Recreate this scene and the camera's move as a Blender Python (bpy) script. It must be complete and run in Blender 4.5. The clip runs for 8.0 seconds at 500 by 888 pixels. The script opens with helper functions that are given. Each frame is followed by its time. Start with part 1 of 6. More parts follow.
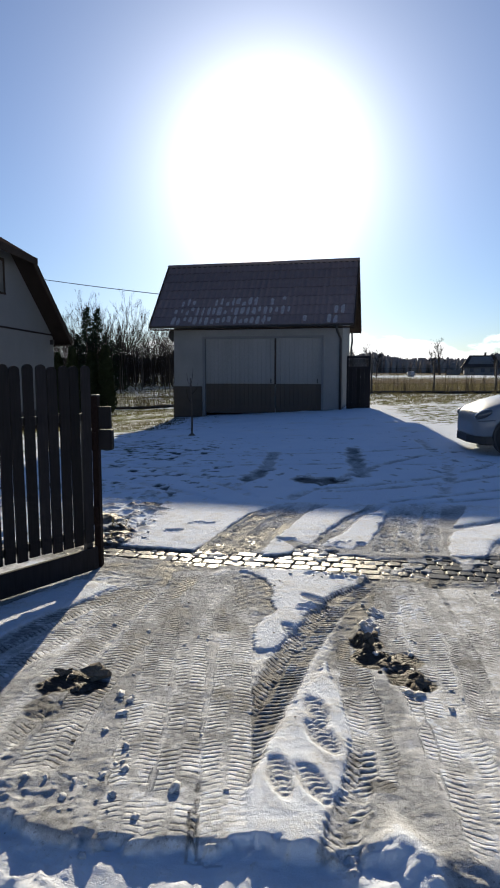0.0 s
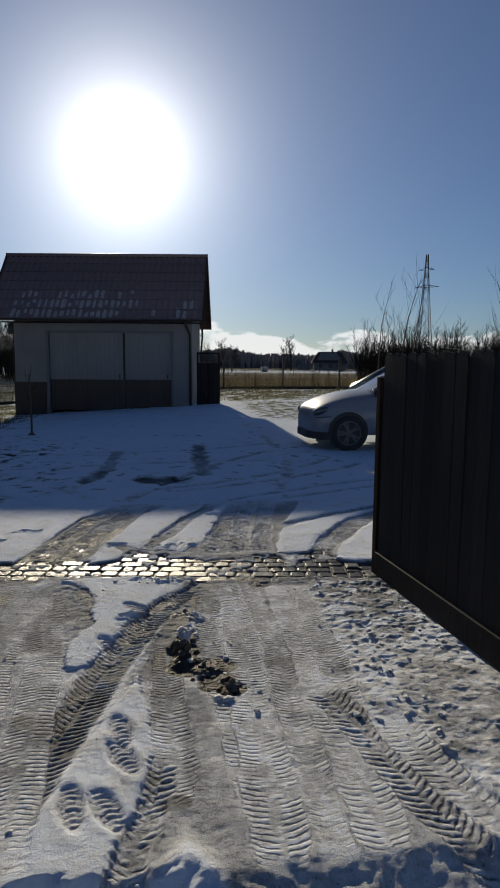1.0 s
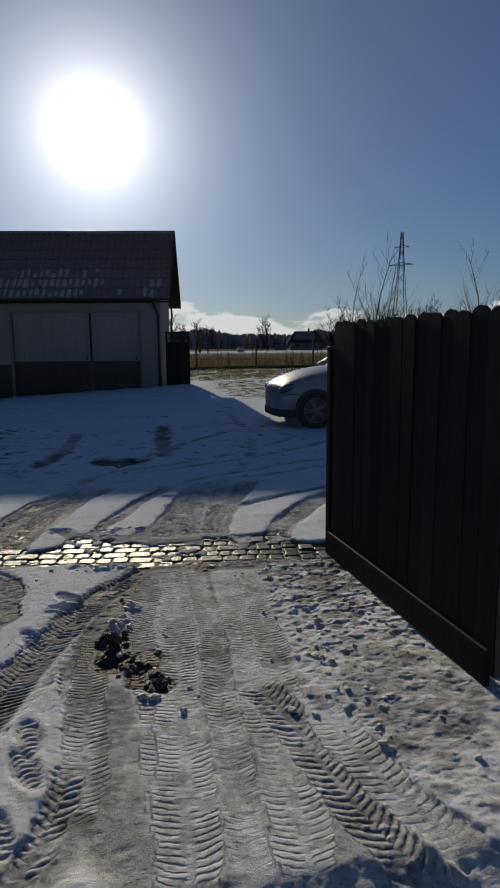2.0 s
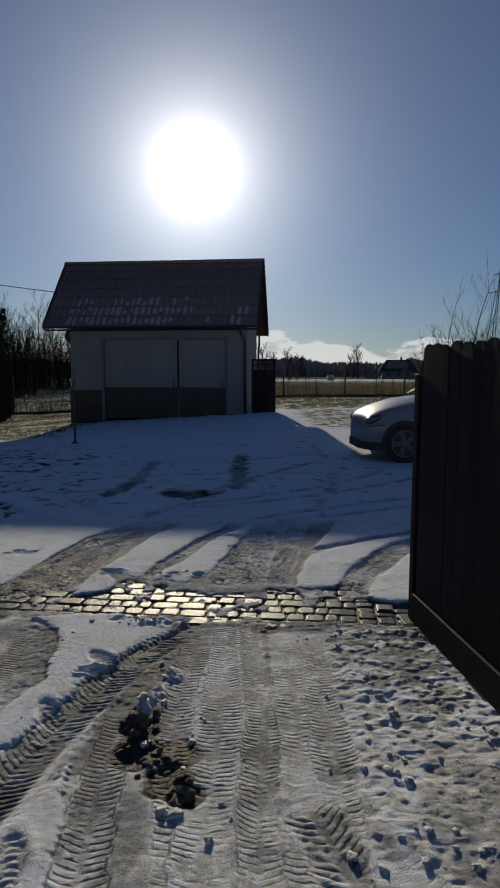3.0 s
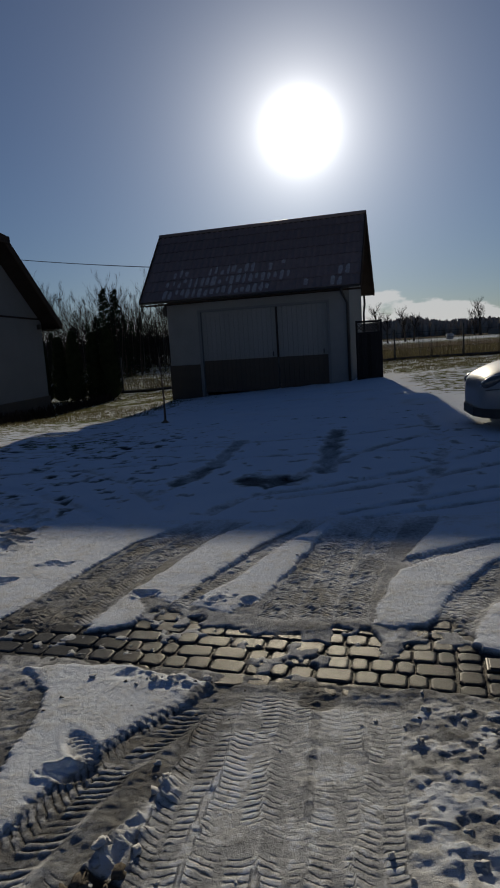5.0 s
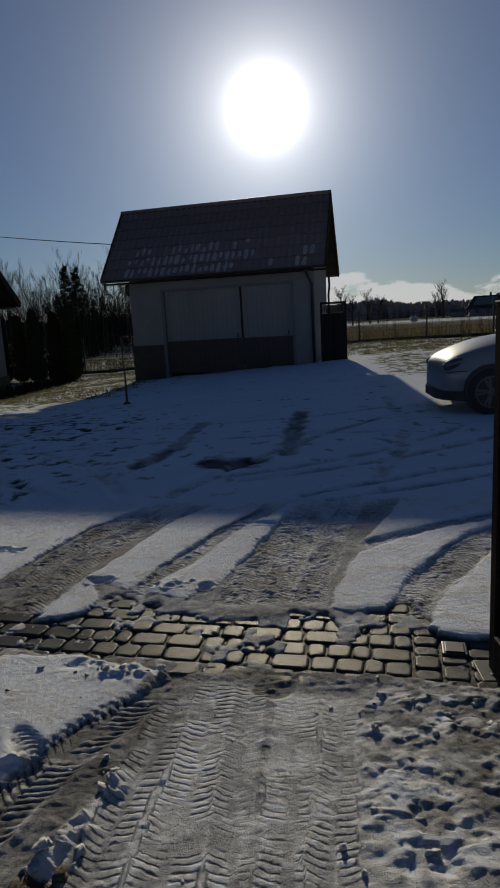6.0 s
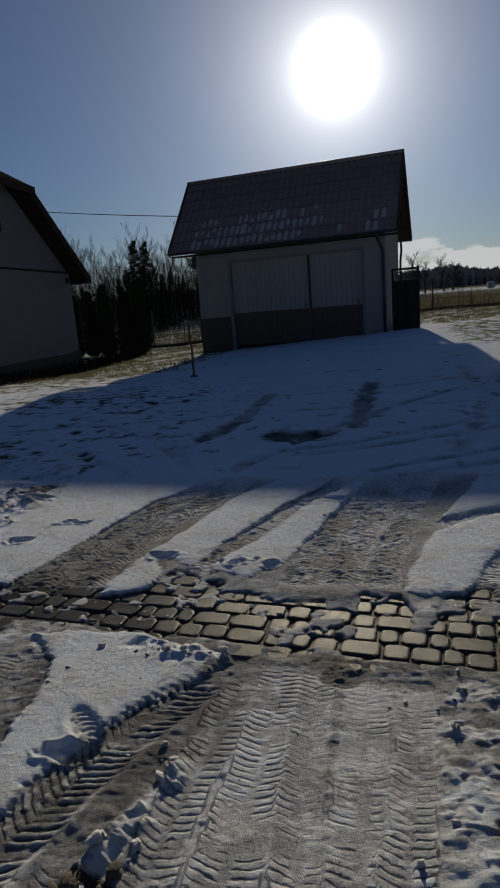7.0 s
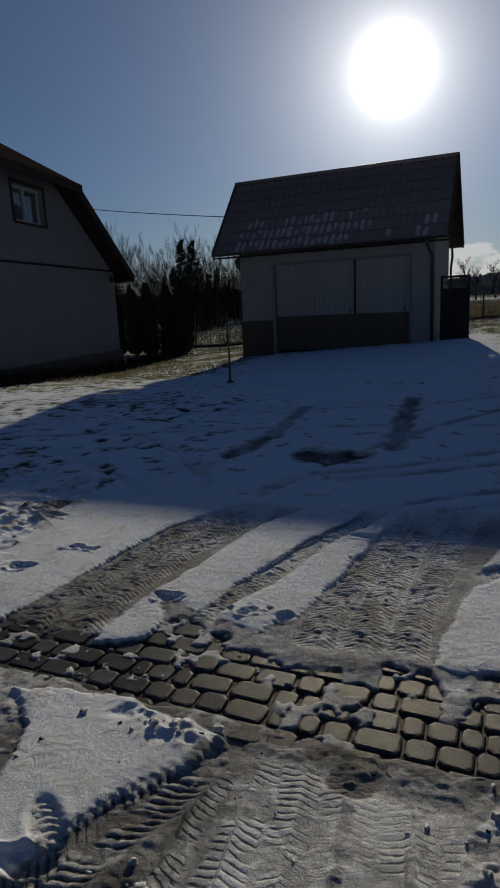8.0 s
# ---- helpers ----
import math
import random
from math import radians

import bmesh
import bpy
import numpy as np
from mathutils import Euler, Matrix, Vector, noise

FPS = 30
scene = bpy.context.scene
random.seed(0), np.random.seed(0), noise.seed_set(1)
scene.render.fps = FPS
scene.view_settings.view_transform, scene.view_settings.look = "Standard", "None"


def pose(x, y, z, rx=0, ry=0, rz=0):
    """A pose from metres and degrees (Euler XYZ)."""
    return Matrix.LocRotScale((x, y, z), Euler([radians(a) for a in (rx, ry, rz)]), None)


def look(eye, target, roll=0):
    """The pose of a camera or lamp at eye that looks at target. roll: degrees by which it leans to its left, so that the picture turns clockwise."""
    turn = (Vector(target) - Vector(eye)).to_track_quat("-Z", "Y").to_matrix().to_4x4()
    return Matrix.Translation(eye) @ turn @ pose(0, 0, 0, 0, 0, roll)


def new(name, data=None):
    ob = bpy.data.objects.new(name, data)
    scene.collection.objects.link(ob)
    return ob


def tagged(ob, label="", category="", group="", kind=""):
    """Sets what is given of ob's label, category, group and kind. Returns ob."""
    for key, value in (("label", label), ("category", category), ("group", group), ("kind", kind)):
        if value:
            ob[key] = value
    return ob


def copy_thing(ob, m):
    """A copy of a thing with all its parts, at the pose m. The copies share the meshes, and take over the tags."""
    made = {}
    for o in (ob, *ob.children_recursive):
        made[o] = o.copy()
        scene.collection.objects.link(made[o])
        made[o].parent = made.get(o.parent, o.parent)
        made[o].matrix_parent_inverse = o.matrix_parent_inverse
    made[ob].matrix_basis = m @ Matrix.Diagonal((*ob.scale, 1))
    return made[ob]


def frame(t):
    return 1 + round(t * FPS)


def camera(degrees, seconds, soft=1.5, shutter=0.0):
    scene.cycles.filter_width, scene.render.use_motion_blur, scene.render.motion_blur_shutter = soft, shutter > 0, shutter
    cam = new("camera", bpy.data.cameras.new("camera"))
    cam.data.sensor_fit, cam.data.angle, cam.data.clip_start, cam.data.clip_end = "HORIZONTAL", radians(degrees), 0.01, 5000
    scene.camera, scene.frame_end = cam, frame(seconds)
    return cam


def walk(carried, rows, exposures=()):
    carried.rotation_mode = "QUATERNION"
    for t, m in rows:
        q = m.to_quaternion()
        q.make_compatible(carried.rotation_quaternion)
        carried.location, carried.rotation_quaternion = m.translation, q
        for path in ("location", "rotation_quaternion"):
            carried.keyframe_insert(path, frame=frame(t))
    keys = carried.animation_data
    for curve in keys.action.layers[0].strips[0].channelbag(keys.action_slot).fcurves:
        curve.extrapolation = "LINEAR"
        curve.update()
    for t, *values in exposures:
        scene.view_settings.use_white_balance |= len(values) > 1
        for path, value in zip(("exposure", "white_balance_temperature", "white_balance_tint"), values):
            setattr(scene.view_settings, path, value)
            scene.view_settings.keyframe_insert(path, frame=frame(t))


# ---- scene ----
cam = camera(44.0, 8.0, soft=1.9)
PATH = [
    (0, (0.419, 0.673, 1.332), (0.297, 2.656, 1.105), 0.0),
    (0.5, (0.493, 0.668, 1.349), (0.644, 2.649, 1.119), 0.1),
    (1, (0.647, 0.728, 1.381), (0.978, 2.685, 1.138), 0.4),
    (1.5, (0.762, 0.78, 1.357), (1.15, 2.72, 1.065), -0.2),
    (1.7, (0.824, 0.826, 1.341), (1.231, 2.76, 1.035), -0.7),
    (2.8, (1.044, 1.293, 1.311), (1.277, 3.264, 1.069), 0.8),
    (3, (1.092, 1.404, 1.316), (1.209, 3.389, 1.101), 0.1),
    (3.5, (1.199, 1.622, 1.327), (1.042, 3.602, 1.092), -0.5),
    (4, (1.28, 1.978, 1.305), (1.15, 3.959, 1.066), -1.1),
    (4.2, (1.312, 1.991, 1.345), (1.144, 3.968, 1.087), -2.0),
    (5.3, (1.469, 2.469, 1.293), (1.205, 4.426, 0.973), -3.6),
    (5.5, (1.475, 2.463, 1.333), (1.266, 4.424, 0.998), -3.9),
    (6, (1.477, 2.469, 1.292), (1.324, 4.429, 0.921), -3.1),
    (6.5, (1.478, 2.488, 1.287), (1.279, 4.437, 0.888), -1.6),
    (7, (1.466, 2.633, 1.254), (1.093, 4.547, 0.812), -4.5),
    (7.5, (1.46, 2.833, 1.326), (1.036, 4.735, 0.876), -3.3),
    (8, (1.502, 2.984, 1.335), (1.003, 4.872, 0.901), -2.8),
]
EXPOSURE = [(0, 1.08), (0.5, 0.52), (1.0, 0.18), (1.5, -0.15), (3.0, -0.2), (3.5, -0.37), (4.0, -0.4), (5.5, -0.47), (6.5, -0.46), (7.0, -0.46), (8.0, -0.5)]
walk(cam, [(t, look(eye, target, roll)) for t, eye, target, roll in PATH], EXPOSURE)

# ---------------------------------------------------------------- light
SUN_EL, SUN_AZ = radians(17.7), radians(-3.0)
SUN = Vector((math.cos(SUN_EL) * math.sin(SUN_AZ), math.cos(SUN_EL) * math.cos(SUN_AZ), math.sin(SUN_EL)))
HAZE = Vector((math.cos(SUN_EL) * math.sin(SUN_AZ * 0.52), math.cos(SUN_EL) * math.cos(SUN_AZ * 0.52), math.sin(SUN_EL)))
sun = new("sun", bpy.data.lights.new("sun", "SUN"))
sun.data.energy, sun.data.angle, sun.data.color = 4.25, radians(0.55), (1.0, 0.875, 0.65)
sun.matrix_world = look(SUN * 60, (0, 0, 0))
tagged(sun, "low winter sun over the shed roof", "sun", kind="structure")


def build_world():
    """Clear winter sky with the bright haze round the sun and low cumulus at the horizon."""
    w = bpy.data.worlds.new("winter_sky")
    w.use_nodes = True
    scene.world = w
    nt = w.node_tree
    nt.nodes.clear()
    N, L = nt.nodes.new, nt.links.new
    out, bg = N("ShaderNodeOutputWorld"), N("ShaderNodeBackground")
    L(bg.outputs[0], out.inputs[0])
    sky = N("ShaderNodeTexSky")
    sky.sky_type, sky.sun_disc = "NISHITA", False
    sky.sun_elevation, sky.sun_rotation = SUN_EL, SUN_AZ
    sky.air_density, sky.dust_density, sky.ozone_density = 1.0, 0.2, 3.0
    tc = N("ShaderNodeTexCoord")

    def m(op, a, b=None):
        n = N("ShaderNodeMath")
        n.operation = op
        for i, v in enumerate((a, b)):
            if v is None:
                continue
            if isinstance(v, (int, float)):
                n.inputs[i].default_value = v
            else:
                L(v, n.inputs[i])
        return n.outputs[0]

    dot = N("ShaderNodeVectorMath")
    dot.operation = "DOT_PRODUCT"
    L(tc.outputs["Generated"], dot.inputs[0])
    dot.inputs[1].default_value = HAZE
    ang = m("MULTIPLY", m("ARCCOSINE", m("MINIMUM", dot.outputs["Value"], 0.999999)), 57.2958)
    core = m("MULTIPLY", m("EXPONENT", m("MULTIPLY", m("POWER", m("DIVIDE", ang, 1.4), 1.5), -1.0)), GLOW[0])
    halo = m("MULTIPLY", m("EXPONENT", m("DIVIDE", ang, -3.6)), GLOW[1])
    wide = m("MULTIPLY", m("EXPONENT", m("DIVIDE", ang, -15.0)), GLOW[2])
    glow = N("ShaderNodeCombineColor")
    tot = m("ADD", m("ADD", core, halo), wide)
    L(tot, glow.inputs[0]), L(m("MULTIPLY", tot, 0.97), glow.inputs[1]), L(m("MULTIPLY", tot, 0.92), glow.inputs[2])
    # low cumulus bank near the horizon
    sep = N("ShaderNodeSeparateXYZ")
    L(tc.outputs["Generated"], sep.inputs[0])
    mp = N("ShaderNodeMapping")
    mp.inputs["Scale"].default_value = (1.0, 1.0, 2.6)
    L(tc.outputs["Generated"], mp.inputs[0])
    ns = N("ShaderNodeTexNoise")
    ns.inputs["Scale"].default_value, ns.inputs["Detail"].default_value, ns.inputs["Roughness"].default_value = 9.0, 8.0, 0.55
    L(mp.outputs[0], ns.inputs["Vector"])
    top = m("SUBTRACT", m("MULTIPLY", ns.outputs[0], 0.15), 0.021)
    cl = N("ShaderNodeMapRange")
    cl.interpolation_type = "SMOOTHSTEP"
    L(m("SUBTRACT", top, sep.outputs[2]), cl.inputs[0])
    cl.inputs[1].default_value, cl.inputs[2].default_value, cl.inputs[4].default_value = 0.0, 0.011, 0.8
    skyscale = N("ShaderNodeVectorMath")
    skyscale.operation = "MULTIPLY"
    L(sky.outputs[0], skyscale.inputs[0])
    skyscale.inputs[1].default_value = (SKY * 0.655, SKY * 0.795, SKY * 1.035)
    add = N("ShaderNodeVectorMath")
    L(skyscale.outputs[0], add.inputs[0]), L(glow.outputs[0], add.inputs[1])
    mix = N("ShaderNodeMix")
    mix.data_type = "RGBA"
    L(cl.outputs[0], mix.inputs["Factor"]), L(add.outputs[0], mix.inputs["A"])
    mix.inputs["B"].default_value = (0.80, 0.80, 0.80, 1)
    L(mix.outputs["Result"], bg.inputs[0])


SKY = 0.0435
GLOW = (8.0, 2.2, 0.20)
build_world()

# ---------------------------------------------------------------- materials


def nodes(name):
    ma = bpy.data.materials.new(name)
    ma.use_nodes = True
    nt = ma.node_tree
    return ma, nt, nt.nodes["Principled BSDF"]


def ramp(nt, fac, stops):
    r = nt.nodes.new("ShaderNodeValToRGB")
    el = r.color_ramp.elements
    while len(el) < len(stops):
        el.new(0.5)
    for e, (p, c) in zip(el, stops):
        e.position, e.color = p, (*c, 1)
    nt.links.new(fac, r.inputs[0])
    return r.outputs[0]


def noise_tex(nt, scale, detail=5.0, rough=0.6, coord="Object", stretch=(1, 1, 1)):
    tc, mp, ns = (nt.nodes.new(k) for k in ("ShaderNodeTexCoord", "ShaderNodeMapping", "ShaderNodeTexNoise"))
    mp.inputs["Scale"].default_value = stretch
    nt.links.new(tc.outputs[coord], mp.inputs[0])
    nt.links.new(mp.outputs[0], ns.inputs["Vector"])
    ns.inputs["Scale"].default_value, ns.inputs["Detail"].default_value, ns.inputs["Roughness"].default_value = scale, detail, rough
    return ns.outputs[0]


def bump(nt, bsdf, height, strength, dist):
    b = nt.nodes.new("ShaderNodeBump")
    b.inputs["Strength"].default_value, b.inputs["Distance"].default_value = strength, dist
    nt.links.new(height, b.inputs["Height"])
    nt.links.new(b.outputs[0], bsdf.inputs["Normal"])
    return b


def mixc(nt, fac, a, b, mode="MIX"):
    n = nt.nodes.new("ShaderNodeMix")
    n.data_type, n.blend_type = "RGBA", mode
    for key, v in (("Factor", fac), ("A", a), ("B", b)):
        if isinstance(v, (int, float)):
            n.inputs[key].default_value = v
        elif isinstance(v, tuple):
            n.inputs[key].default_value = (*v, 1)
        else:
            nt.links.new(v, n.inputs[key])
    return n.outputs["Result"]


def plain(name, c1, c2, rough=0.7, scale=6.0, fine=60.0, bumps=0.25, dist=0.004, metallic=0.0, stretch=(1, 1, 1), coat=0.0, vary=0.0):
    """Two-scale mottled surface: colours c1 to c2, fine grain in the relief."""
    ma, nt, bs = nodes(name)
    big = noise_tex(nt, scale, 6, 0.65, stretch=stretch)
    small = noise_tex(nt, fine, 4, 0.6, stretch=stretch)
    col = ramp(nt, big, [(0.3, c1), (0.72, c2)])
    col = mixc(nt, 0.35, col, ramp(nt, small, [(0.3, tuple(v * 0.6 for v in c1)), (0.7, tuple(min(1, v * 1.2) for v in c2))]))
    if vary:
        oi, hs = nt.nodes.new("ShaderNodeObjectInfo"), nt.nodes.new("ShaderNodeHueSaturation")
        mr = nt.nodes.new("ShaderNodeMapRange")
        mr.inputs[3].default_value, mr.inputs[4].default_value = 1 - vary, 1 + vary
        nt.links.new(oi.outputs["Random"], mr.inputs[0])
        nt.links.new(mr.outputs[0], hs.inputs["Value"])
        nt.links.new(col, hs.inputs["Color"])
        col = hs.outputs[0]
    nt.links.new(col, bs.inputs["Base Color"])
    rr = nt.nodes.new("ShaderNodeMapRange")
    rr.inputs[3].default_value, rr.inputs[4].default_value = max(0.03, rough - 0.1), min(1, rough + 0.1)
    nt.links.new(big, rr.inputs[0])
    nt.links.new(rr.outputs[0], bs.inputs["Roughness"])
    bs.inputs["Metallic"].default_value, bs.inputs["Coat Weight"].default_value = metallic, coat
    bump(nt, bs, small, bumps, dist)
    return ma


M = {
    "plaster": plain("grey_plaster", (0.165, 0.168, 0.175), (0.225, 0.228, 0.235), 0.9, 1.4, 140, 0.3, 0.003),
    "plinth": plain("brown_plinth", (0.036, 0.029, 0.025), (0.066, 0.053, 0.044), 0.85, 3, 70, 0.4, 0.006),
    "door_grey": plain("grey_painted_boards", (0.165, 0.166, 0.170), (0.225, 0.226, 0.23), 0.6, 2, 90, 0.15, 0.002, stretch=(1, 1, 0.15)),
    "door_brown": plain("brown_stained_boards", (0.040, 0.029, 0.022), (0.070, 0.050, 0.038), 0.7, 3, 80, 0.3, 0.003, stretch=(1, 1, 0.15)),
    "tile": plain("dark_brown_roof_tiles", (0.105, 0.080, 0.080), (0.165, 0.128, 0.126), 0.55, 5, 90, 0.3, 0.003, vary=0.25),
    "trim": plain("dark_brown_trim", (0.036, 0.028, 0.025), (0.058, 0.046, 0.040), 0.6, 4, 60, 0.2, 0.002),
    "house_wall": plain("dull_grey_render", (0.12, 0.127, 0.14), (0.165, 0.172, 0.187), 0.92, 1.2, 150, 0.3, 0.003),
    "house_roof": plain("dark_metal_roof", (0.022, 0.018, 0.018), (0.038, 0.031, 0.031), 0.65, 2, 60, 0.1, 0.002),
    "fence_wood": plain("dark_stained_fence_wood", (0.010, 0.0095, 0.011), (0.021, 0.020, 0.023), 0.7, 5, 60, 0.5, 0.003, stretch=(1, 1, 0.1), vary=0.3),
    "gate_post": plain("rusty_red_painted_steel", (0.016, 0.011, 0.011), (0.028, 0.020, 0.019), 0.5, 6, 80, 0.3, 0.002, metallic=0.2),
    "dark_metal": plain("dark_painted_metal", (0.02, 0.02, 0.022), (0.04, 0.04, 0.042), 0.5, 5, 60, 0.15, 0.001, metallic=0.3),
    "bark": plain("grey_brown_bark", (0.05, 0.04, 0.032), (0.11, 0.09, 0.075), 0.9, 3, 30, 0.5, 0.01, vary=0.25),
    "birch": plain("pale_birch_bark", (0.045, 0.040, 0.036), (0.12, 0.11, 0.10), 0.85, 2, 20, 0.4, 0.01, vary=0.2),
    "twig": plain("brown_twigs", (0.022, 0.018, 0.016), (0.046, 0.038, 0.033), 0.9, 3, 30, 0.2, 0.004, vary=0.25),
    "conifer": plain("dark_green_conifer", (0.015, 0.022, 0.014), (0.038, 0.050, 0.030), 0.85, 4, 40, 0.4, 0.01, vary=0.25),
    "dry_grass": plain("dry_straw_stalks", (0.085, 0.080, 0.042), (0.165, 0.150, 0.088), 0.9, 3, 40, 0.2, 0.003),
    "dry_stalk": plain("dark_dry_stalks", (0.055, 0.042, 0.028), (0.12, 0.092, 0.062), 0.9, 3, 40, 0.2, 0.003),
    "thin_snow": plain("thin_melting_snow", (0.20, 0.20, 0.21), (0.42, 0.425, 0.44), 0.8, 9, 60, 0.4, 0.004),
    "clod_snow": plain("trodden_snow", (0.44, 0.44, 0.45), (0.66, 0.67, 0.69), 0.9, 14, 90, 0.8, 0.006),
    # paler than the bark above: distance haze is put into the colour
    "far_wood": plain("far_bare_woodland", (0.20, 0.18, 0.17), (0.30, 0.27, 0.25), 0.95, 0.1, 2, 0.3, 0.1),
    "rubber": plain("black_tyre_rubber", (0.012, 0.012, 0.012), (0.03, 0.03, 0.03), 0.8, 6, 80, 0.3, 0.002),
    "black_plastic": plain("black_bumper_plastic", (0.012, 0.012, 0.013), (0.025, 0.025, 0.026), 0.55, 6, 120, 0.2, 0.001),
    "alloy": plain("brushed_alloy_rim", (0.075, 0.075, 0.08), (0.12, 0.12, 0.125), 0.4, 6, 80, 0.1, 0.001, metallic=0.85),
    "paint": plain("silver_grey_car_paint", (0.17, 0.19, 0.225), (0.21, 0.23, 0.265), 0.5, 3, 200, 0.02, 0.0003, coat=0.6),
    "white_plastic": plain("white_window_plastic", (0.26, 0.27, 0.29), (0.36, 0.37, 0.39), 0.4, 4, 60, 0.05, 0.001),
    "lamp_glass": plain("clear_headlamp_plastic", (0.035, 0.038, 0.045), (0.07, 0.075, 0.085), 0.12, 4, 40, 0.05, 0.001, coat=1.0),
    "mud_clod": plain("wet_dark_mud", (0.075, 0.063, 0.050), (0.17, 0.145, 0.12), 0.8, 12, 90, 0.8, 0.006),
}


def glass(name, tint):
    ma, nt, bs = nodes(name)
    bs.inputs["Base Color"].default_value = (*tint, 1)
    bs.inputs["Roughness"].default_value, bs.inputs["Specular IOR Level"].default_value = 0.04, 0.8
    sm = noise_tex(nt, 3, 2)
    bump(nt, bs, sm, 0.05, 0.002)
    return ma


M["window_glass"] = glass("dark_window_glass", (0.075, 0.09, 0.115))
M["car_glass"] = glass("tinted_car_glass", (0.02, 0.024, 0.028))


def ground_material():
    """Snow, packed slush, wet mud and grassy ground, chosen by how worn the surface is."""
    ma, nt, bs = nodes("snowy_ground")
    L = nt.links.new

    def attr(n):
        a = nt.nodes.new("ShaderNodeAttribute")
        a.attribute_name = n
        return a.outputs["Fac"]

    wear, grass = attr("wear"), attr("grass")
    fine, mid, big = noise_tex(nt, 260, 3, 0.7), noise_tex(nt, 38, 5, 0.65), noise_tex(nt, 1.1, 6, 0.6)

    def math_(op, a, b):
        n = nt.nodes.new("ShaderNodeMath")
        n.operation = op
        for i, v in enumerate((a, b)):
            if isinstance(v, (int, float)):
                n.inputs[i].default_value = v
            else:
                L(v, n.inputs[i])
        return n.outputs[0]

    # thin curved cuts of the tyre tread, their shadow lines darkened into the colour
    fr = nt.nodes.new("ShaderNodeMath")
    fr.operation = "FRACT"
    L(math_("ADD", attr("phase"), math_("MULTIPLY", math_("SUBTRACT", mid, 0.5), 0.9)), fr.inputs[0])
    off = math_("DIVIDE", math_("SUBTRACT", fr.outputs[0], 0.5), 0.13)
    cut = math_("MULTIPLY", math_("POWER", 2.718, math_("MULTIPLY", math_("MULTIPLY", off, off), -1.0)), attr("tread"))
    # grain breaks up the borders between the kinds of surface
    rag = nt.nodes.new("ShaderNodeMapRange")
    L(wear, rag.inputs[0])
    rag.inputs[1].default_value, rag.inputs[2].default_value, rag.inputs[3].default_value, rag.inputs[4].default_value = 0.06, 0.22, 0.12, 1.0
    ragged = math_("ADD", math_("MULTIPLY", math_("SUBTRACT", mid, 0.5), 0.55), math_("MULTIPLY", math_("SUBTRACT", fine, 0.5), 0.35))
    w = math_("ADD", math_("ADD", wear, math_("MULTIPLY", cut, 0.22)), math_("MULTIPLY", ragged, rag.outputs[0]))
    # specks of soil in the slush
    speck = nt.nodes.new("ShaderNodeMapRange")
    L(noise_tex(nt, 95, 2, 0.5), speck.inputs[0])
    speck.inputs[1].default_value, speck.inputs[2].default_value = 0.62, 0.70
    w = math_("ADD", w, math_("MULTIPLY", math_("MULTIPLY", speck.outputs[0], rag.outputs[0]), 0.20))
    snow = ramp(nt, big, [(0.3, (0.69, 0.745, 0.84)), (0.7, (0.765, 0.805, 0.88))])
    col = ramp(nt, w, [(0.08, (0.73, 0.728, 0.72)), (0.28, (0.50, 0.512, 0.532)), (0.54, (0.205, 0.208, 0.210)), (0.90, (0.060, 0.051, 0.042))])
    lo = nt.nodes.new("ShaderNodeMapRange")
    L(w, lo.inputs[0])
    lo.inputs[1].default_value, lo.inputs[2].default_value = 0.05, 0.2
    col = mixc(nt, lo.outputs[0], snow, col)
    # grass and stubble showing through thin snow
    gcol = ramp(nt, mid, [(0.3, (0.050, 0.058, 0.020)), (0.5, (0.118, 0.130, 0.042)), (0.75, (0.24, 0.215, 0.12))])
    stubble = nt.nodes.new("ShaderNodeMapRange")
    L(grass, stubble.inputs[0])
    stubble.inputs[1].default_value, stubble.inputs[2].default_value = 0.57, 0.68
    gcol = mixc(nt, stubble.outputs[0], gcol, ramp(nt, mid, [(0.3, (0.060, 0.050, 0.036)), (0.7, (0.18, 0.148, 0.105))]))
    patch = math_("ADD", grass, math_("MULTIPLY", math_("SUBTRACT", noise_tex(nt, 4.6, 7, 0.75, stretch=(0.85, 1.1, 1)), 0.5), 1.7))
    patch = math_("ADD", patch, math_("MULTIPLY", math_("SUBTRACT", noise_tex(nt, 0.5, 5, 0.7, stretch=(0.35, 1.2, 1)), 0.5), 0.7))
    gm = nt.nodes.new("ShaderNodeMapRange")
    gm.interpolation_type = "SMOOTHSTEP"
    L(patch, gm.inputs[0])
    gm.inputs[1].default_value, gm.inputs[2].default_value = 0.44, 0.58
    col = mixc(nt, gm.outputs[0], col, gcol)
    L(col, bs.inputs["Base Color"])
    rr = nt.nodes.new("ShaderNodeValToRGB")
    for e, (p, v) in zip(rr.color_ramp.elements, ((0.25, 0.8), (0.8, 0.42))):
        e.position, e.color = p, (v, v, v, 1)
    L(w, rr.inputs[0])
    L(rr.outputs[0], bs.inputs["Roughness"])
    sp = nt.nodes.new("ShaderNodeMapRange")
    L(w, sp.inputs[0])
    sp.inputs[1].default_value, sp.inputs[2].default_value, sp.inputs[3].default_value, sp.inputs[4].default_value = 0.45, 0.9, 0.0, 0.055
    L(math_("MULTIPLY", math_("MULTIPLY", sp.outputs[0], attr("wet")), math_("SUBTRACT", 1.0, gm.outputs[0])), bs.inputs["Specular IOR Level"])
    h = math_("SUBTRACT", math_("ADD", math_("MULTIPLY", mid, 0.75), math_("MULTIPLY", fine, 0.40)), math_("MULTIPLY", cut, 0.50))
    bump(nt, bs, h, 0.9, 0.011)
    return ma


